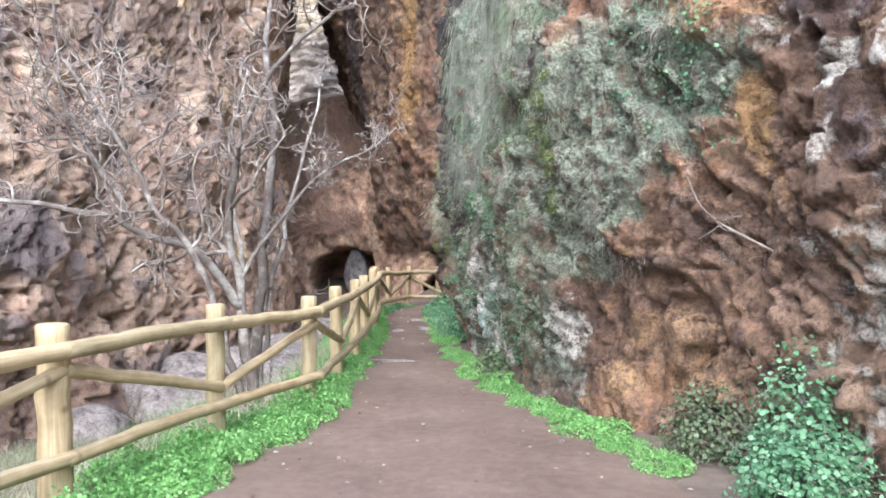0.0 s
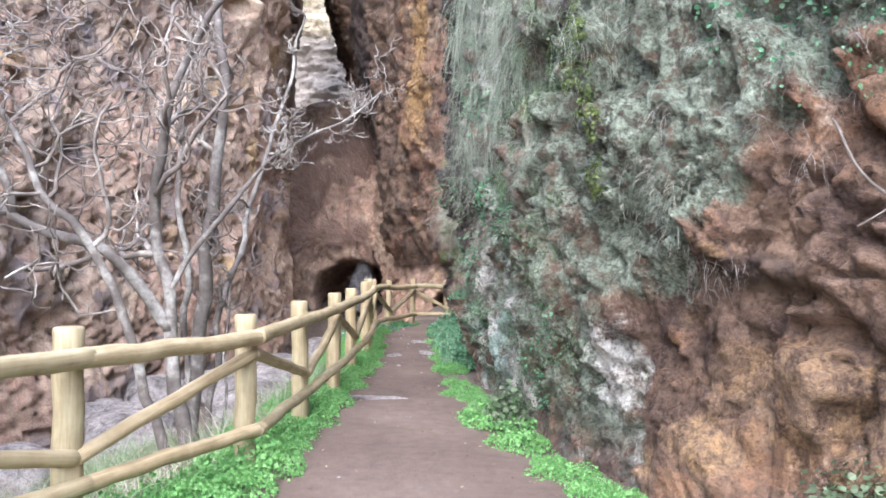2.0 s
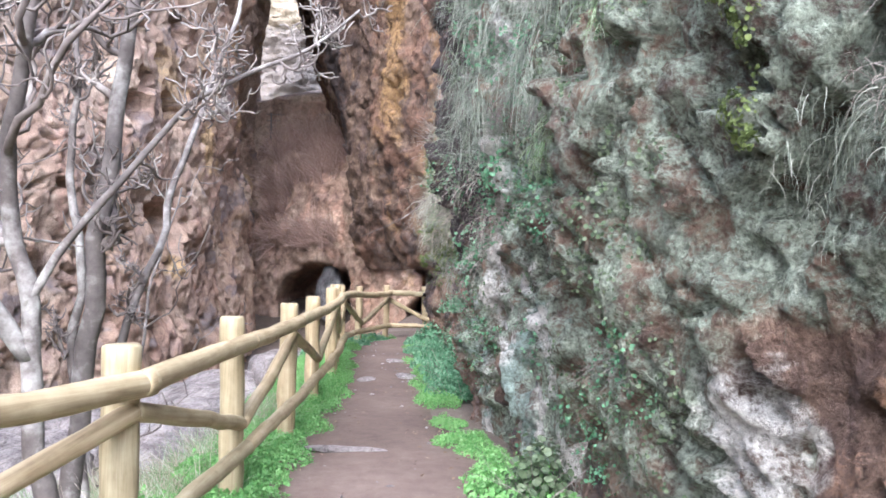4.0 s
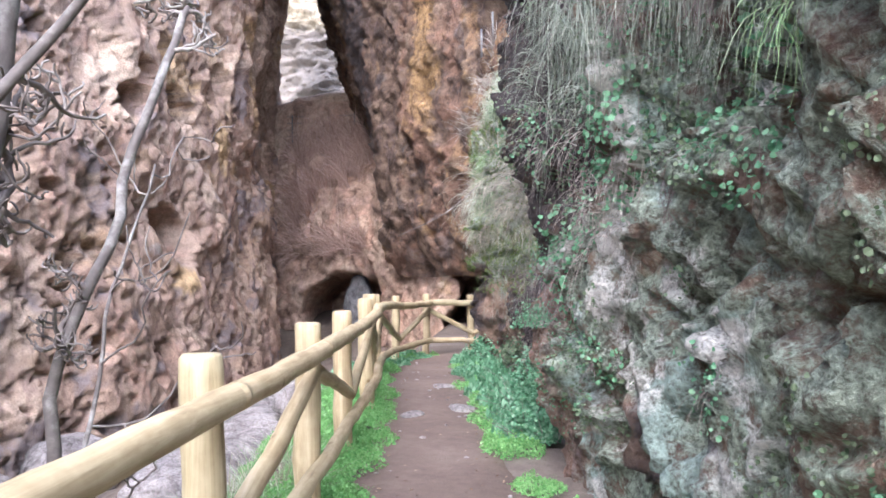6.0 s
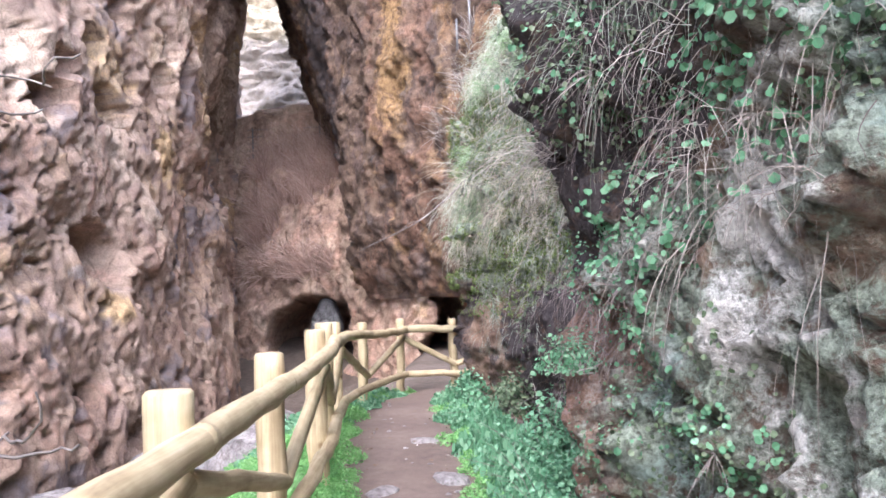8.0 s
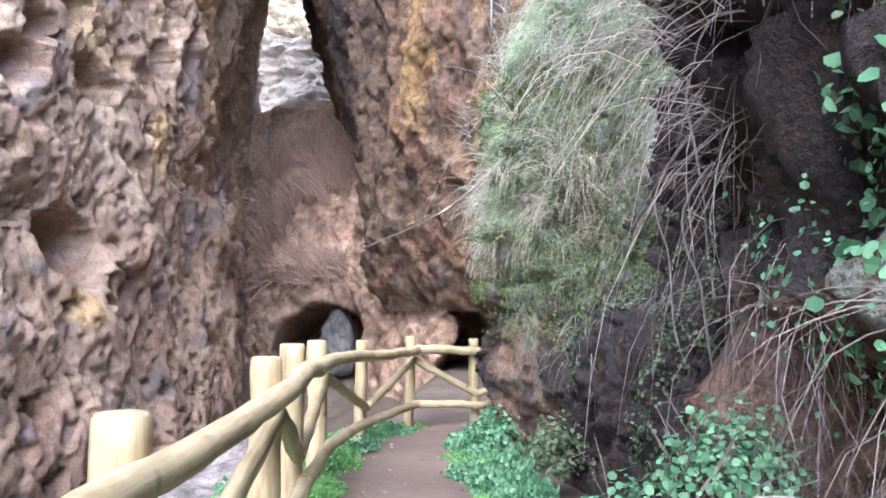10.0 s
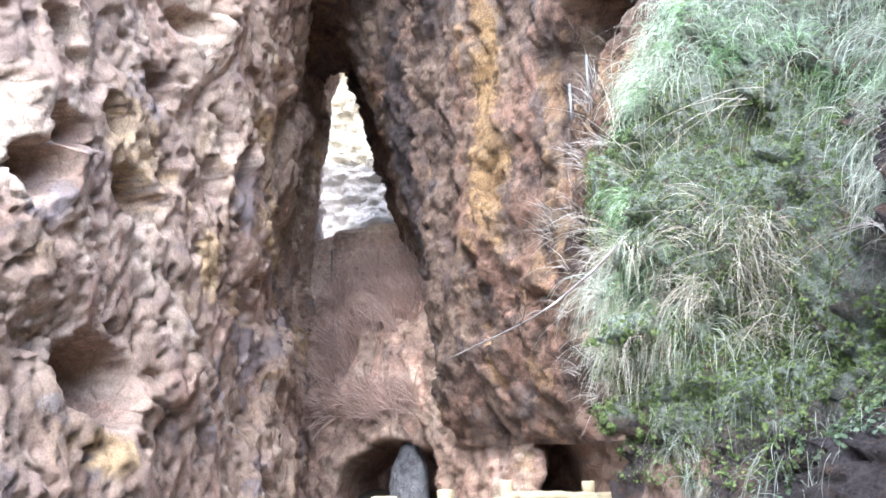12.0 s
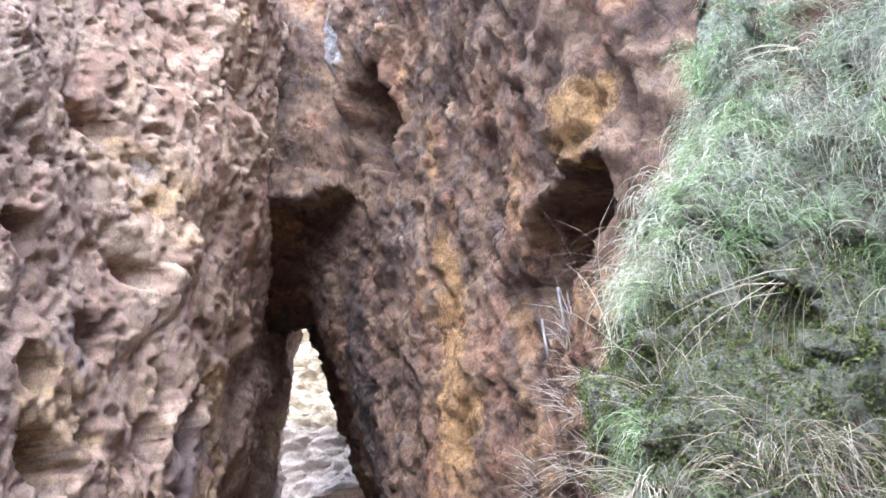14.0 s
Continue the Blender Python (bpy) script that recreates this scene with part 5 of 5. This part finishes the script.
# ---- shrubs ----
def shrub(name, place, radius, high, count, leaf, material, seed, label, shape="round", stalks=60):
    rng = np.random.default_rng(seed)
    ob = tagged(new(name), label, "shrub")
    ob.location = place
    a = rng.normal(0, 1, (count, 3))
    a /= np.linalg.norm(a, axis=1)[:, None]
    a[:, 2] = np.abs(a[:, 2])
    rr = rng.uniform(0.45, 1.0, count) * (1 + 0.35 * fbm(a * 2.2 + seed, 3, 0.6, seed))
    p = a * rr[:, None] * np.array([radius, radius, high])
    V, F = leaf_cloud(p, a + np.array([0, 0, 0.4]), leaf, rng, 0.3, shape)
    tagged(mesh_object("foliage", V, F, material, ob, shade=False), kind="stuff")
    base = rng.normal(0, 0.06, (stalks, 3)) * np.array([1, 1, 0])
    V, F = blades(base, a[:stalks] + np.array([0, 0, 0.3]), max(radius, high) * 1.0, 0.008, rng, 0.1, 5, 0.12)
    tagged(mesh_object("stalk", V, F, TWIG, ob, shade=False), kind="stuff")
    return ob


shrub("shrub", (2.35, 4.6, 0.0), 0.5, 0.62, 2600, 0.03, SHRUB, 901, "dusty grey-green shrub at the foot of the rock")
shrub("shrub", (2.6, 4.15, 0.0), 0.35, 0.45, 1300, 0.03, SHRUB, 902, "dusty grey-green shrub at the foot of the rock")
shrub("round_leaf_plant", (2.75, 3.9, 0.0), 0.5, 0.85, 2720, 0.034, BLUELEAF, 903, "tall clump of round fleshy green leaves", "round", 120)
shrub("round_leaf_plant", (2.55, 3.4, 0.0), 0.45, 0.5, 2080, 0.034, BLUELEAF, 904, "low clump of round fleshy green leaves", "round", 100)
shrub("round_leaf_plant", (3.15, 3.9, 0.0), 0.5, 0.9, 2400, 0.034, BLUELEAF, 910, "tall clump of round fleshy green leaves", "round", 120)
shrub("shrub", (2.95, 4.4, 0.0), 0.45, 0.8, 1500, 0.035, SHRUB, 911, "dusty grey-green shrub at the foot of the rock")
shrub("shrub", (-0.03, 13.25, 0.05), 0.36, 0.7, 3600, 0.032, BLUELEAF, 905, "blue-green broad-leaved shrub by the recess")
shrub("shrub", (-0.3, 16.0, 0.2), 0.24, 0.5, 700, 0.04, SHRUB, 906, "blue-green broad-leaved shrub on the rock nose")
shrub("shrub", (-0.12, 12.3, 0.0), 0.27, 0.5, 2200, 0.03, BLUELEAF, 907, "blue-green broad-leaved shrub under the rock")
shrub("shrub", (-0.75, 17.3, 0.05), 0.34, 0.5, 1100, 0.04, BLUELEAF, 908, "blue-green broad-leaved shrub at the rock nose")
shrub("shrub", (0.55, 8.1, 0.0), 0.22, 0.45, 420, 0.045, SHRUB, 909, "grey-green shrub at the foot of mossy rock")


shrub("shrub", (-0.1, 11.55, 1.02), 0.18, 0.22, 800, 0.02, BLUELEAF, 912, "blue-green broad-leaved shrub rooted in the rock by the recess")


# ---- dead leaves on the path ----
def litter(count, seed):
    rng = np.random.default_rng(seed)
    y = rng.uniform(0.2, 17, count)
    c, h = np.interp(y, lane_y[:240], LANE[:240, 0]), np.interp(y, lane_y[:240], LANE[:240, 2])
    side_bias = np.sign(rng.normal(0.35, 1, count)) * np.sqrt(rng.uniform(0, 1, count))
    p = np.stack([c + h * 0.98 * side_bias, y, 0.1 * smooth(12, 16.5, y) + 0.022], 1)
    V, F = leaf_cloud(p, np.tile(np.array([0, 0, 1.0]), (count, 1)), 0.03, rng, 0.0, "narrow", 0.25)
    return tagged(mesh_object("dead_leaves", V, F, LITTER, shade=False), "small dry brown leaves scattered on the path", "leaves", kind="stuff")


litter(420, 78)


# ---- grass in the gully ----
def tufts(name, box, count, length, material, seed, label):
    rng = np.random.default_rng(seed)
    p = np.stack([rng.uniform(box[0], box[1], count), rng.uniform(box[2], box[3], count), np.zeros(count)], 1)
    keep = fbm(p * 1.1, 3, 0.55, seed) > -0.12
    p = p[keep & (p[:, 0] < np.interp(p[:, 1], FX[:13, 1], FX[:13, 0]) - 0.05)]
    p[:, 2] = ground_height(p[:, 0], p[:, 1]) - 0.01
    up = np.tile(np.array([0, 0, 1.0]), (len(p), 1)) + rng.normal(0, 0.35, (len(p), 3))
    V, F = blades(p, up, length, 0.007, rng, 0.7, 5, 0.12)
    return tagged(mesh_object(name, V, F, material, shade=False), label, "grass", kind="stuff")


tufts("gully_grass", (-7.0, -1.3, 1.0, 11.5), 22000, 0.36, GREENGRASS, 41, "grey-green grass on the bank below the fence")
tufts("gully_dry_grass", (-7.0, -1.3, 1.0, 12.5), 15000, 0.4, DRYGRASS, 42, "dry straw-coloured grass on the bank below the fence")
tufts("gully_grass", (-4.0, -1.5, 9.5, 19.5), 7000, 0.22, GREENGRASS, 43, "short green grass on the bank below the fence")


# ---- dead branches ----
def dead_branch(name, pts, r0, r1, seed, label, shoots=3):
    rng = np.random.default_rng(seed)
    ob = tagged(new(name), label, "branch")
    line = spline(pts, 6)
    line = line + 0.012 * np.stack([vnoise(line * 4 + 5 * c, seed + c) for c in (0, 1, 2)], 1)
    V, F = tube(line, np.linspace(r0, r1, len(line)), 7, True, 0.05, seed)
    mesh_object("stem", V, F, TWIG, ob)
    for k in range(shoots):
        i = int(rng.integers(len(line) // 3, len(line) - 1))
        s = wander(line[i], rng.normal(0, 1, 3) + np.array([0, 0, 0.4]), rng.uniform(0.12, 0.3), 5, rng, 0.2, 0.0)
        V, F = tube(s, np.linspace(r1, r1 * 0.5, 6), 5, False)
        mesh_object("shoot", V, F, TWIG, ob)
    return ob


dead_branch("dead_branch", [(2.95, 4.2, 1.35), (2.6, 4.35, 1.6), (2.25, 4.5, 1.85), (2.1, 4.55, 2.15)], 0.014, 0.006, 61, "bare pale twig sticking out of the rock", 3)
dead_branch("dead_branch", [(-0.6, 17.4, 3.0), (-1.0, 17.3, 2.6), (-1.38, 17.2, 2.33), (-2.03, 17.2, 2.05)], 0.012, 0.005, 62, "long pale dead stem leaning out of the grass", 2)
for k, (x, y, s) in enumerate([(0.42, 14.0, 1.0), (0.5, 13.7, 0.9), (0.3, 14.3, 0.8), (0.55, 13.3, 1.0), (0.2, 13.1, 0.7)]):
    dead_branch("hanging_branch", [(x + 0.25, y, 3.3 * s), (x - 0.05, y + 0.05, 2.7 * s), (x, y, 2.2 * s), (x + 0.02, y - 0.05, 1.7 * s), (x + 0.12, y - 0.1, 1.2 * s)], 0.009, 0.004, 65 + k, "dead pale branch hanging in the recess", 4)

# ---- wire fence in the gap, marker posts at the upper hollow ----
wire = tagged(new("wire_fence"), "thin steel wire fence across the gap", "fence")
for k in range(5):
    x = -9.6 + 0.9 * k
    V, F = tube([(x, 38.6, 6.0), (x, 38.6, 8.5)], [0.03, 0.03], 8)
    mesh_object("post", V, F, STEEL, wire)
for k in range(5):
    V, F = tube([(-9.8, 38.55, 7.3 + 0.28 * k), (-5.8, 38.55, 7.3 + 0.28 * k)], [0.012, 0.012], 6)
    mesh_object("wire", V, F, STEEL, wire)
for x, y, z in ((-0.66, 23.7, 7.2), (-0.95, 24.3, 7.0)):
    V, F = tube([(x, y, z - 0.4), (x, y, z + 0.4)], [0.025, 0.025], 8)
    tagged(mesh_object("marker_post", V, F, STEEL), "grey metal post by the upper hollow", "post", "posts by the hollow")
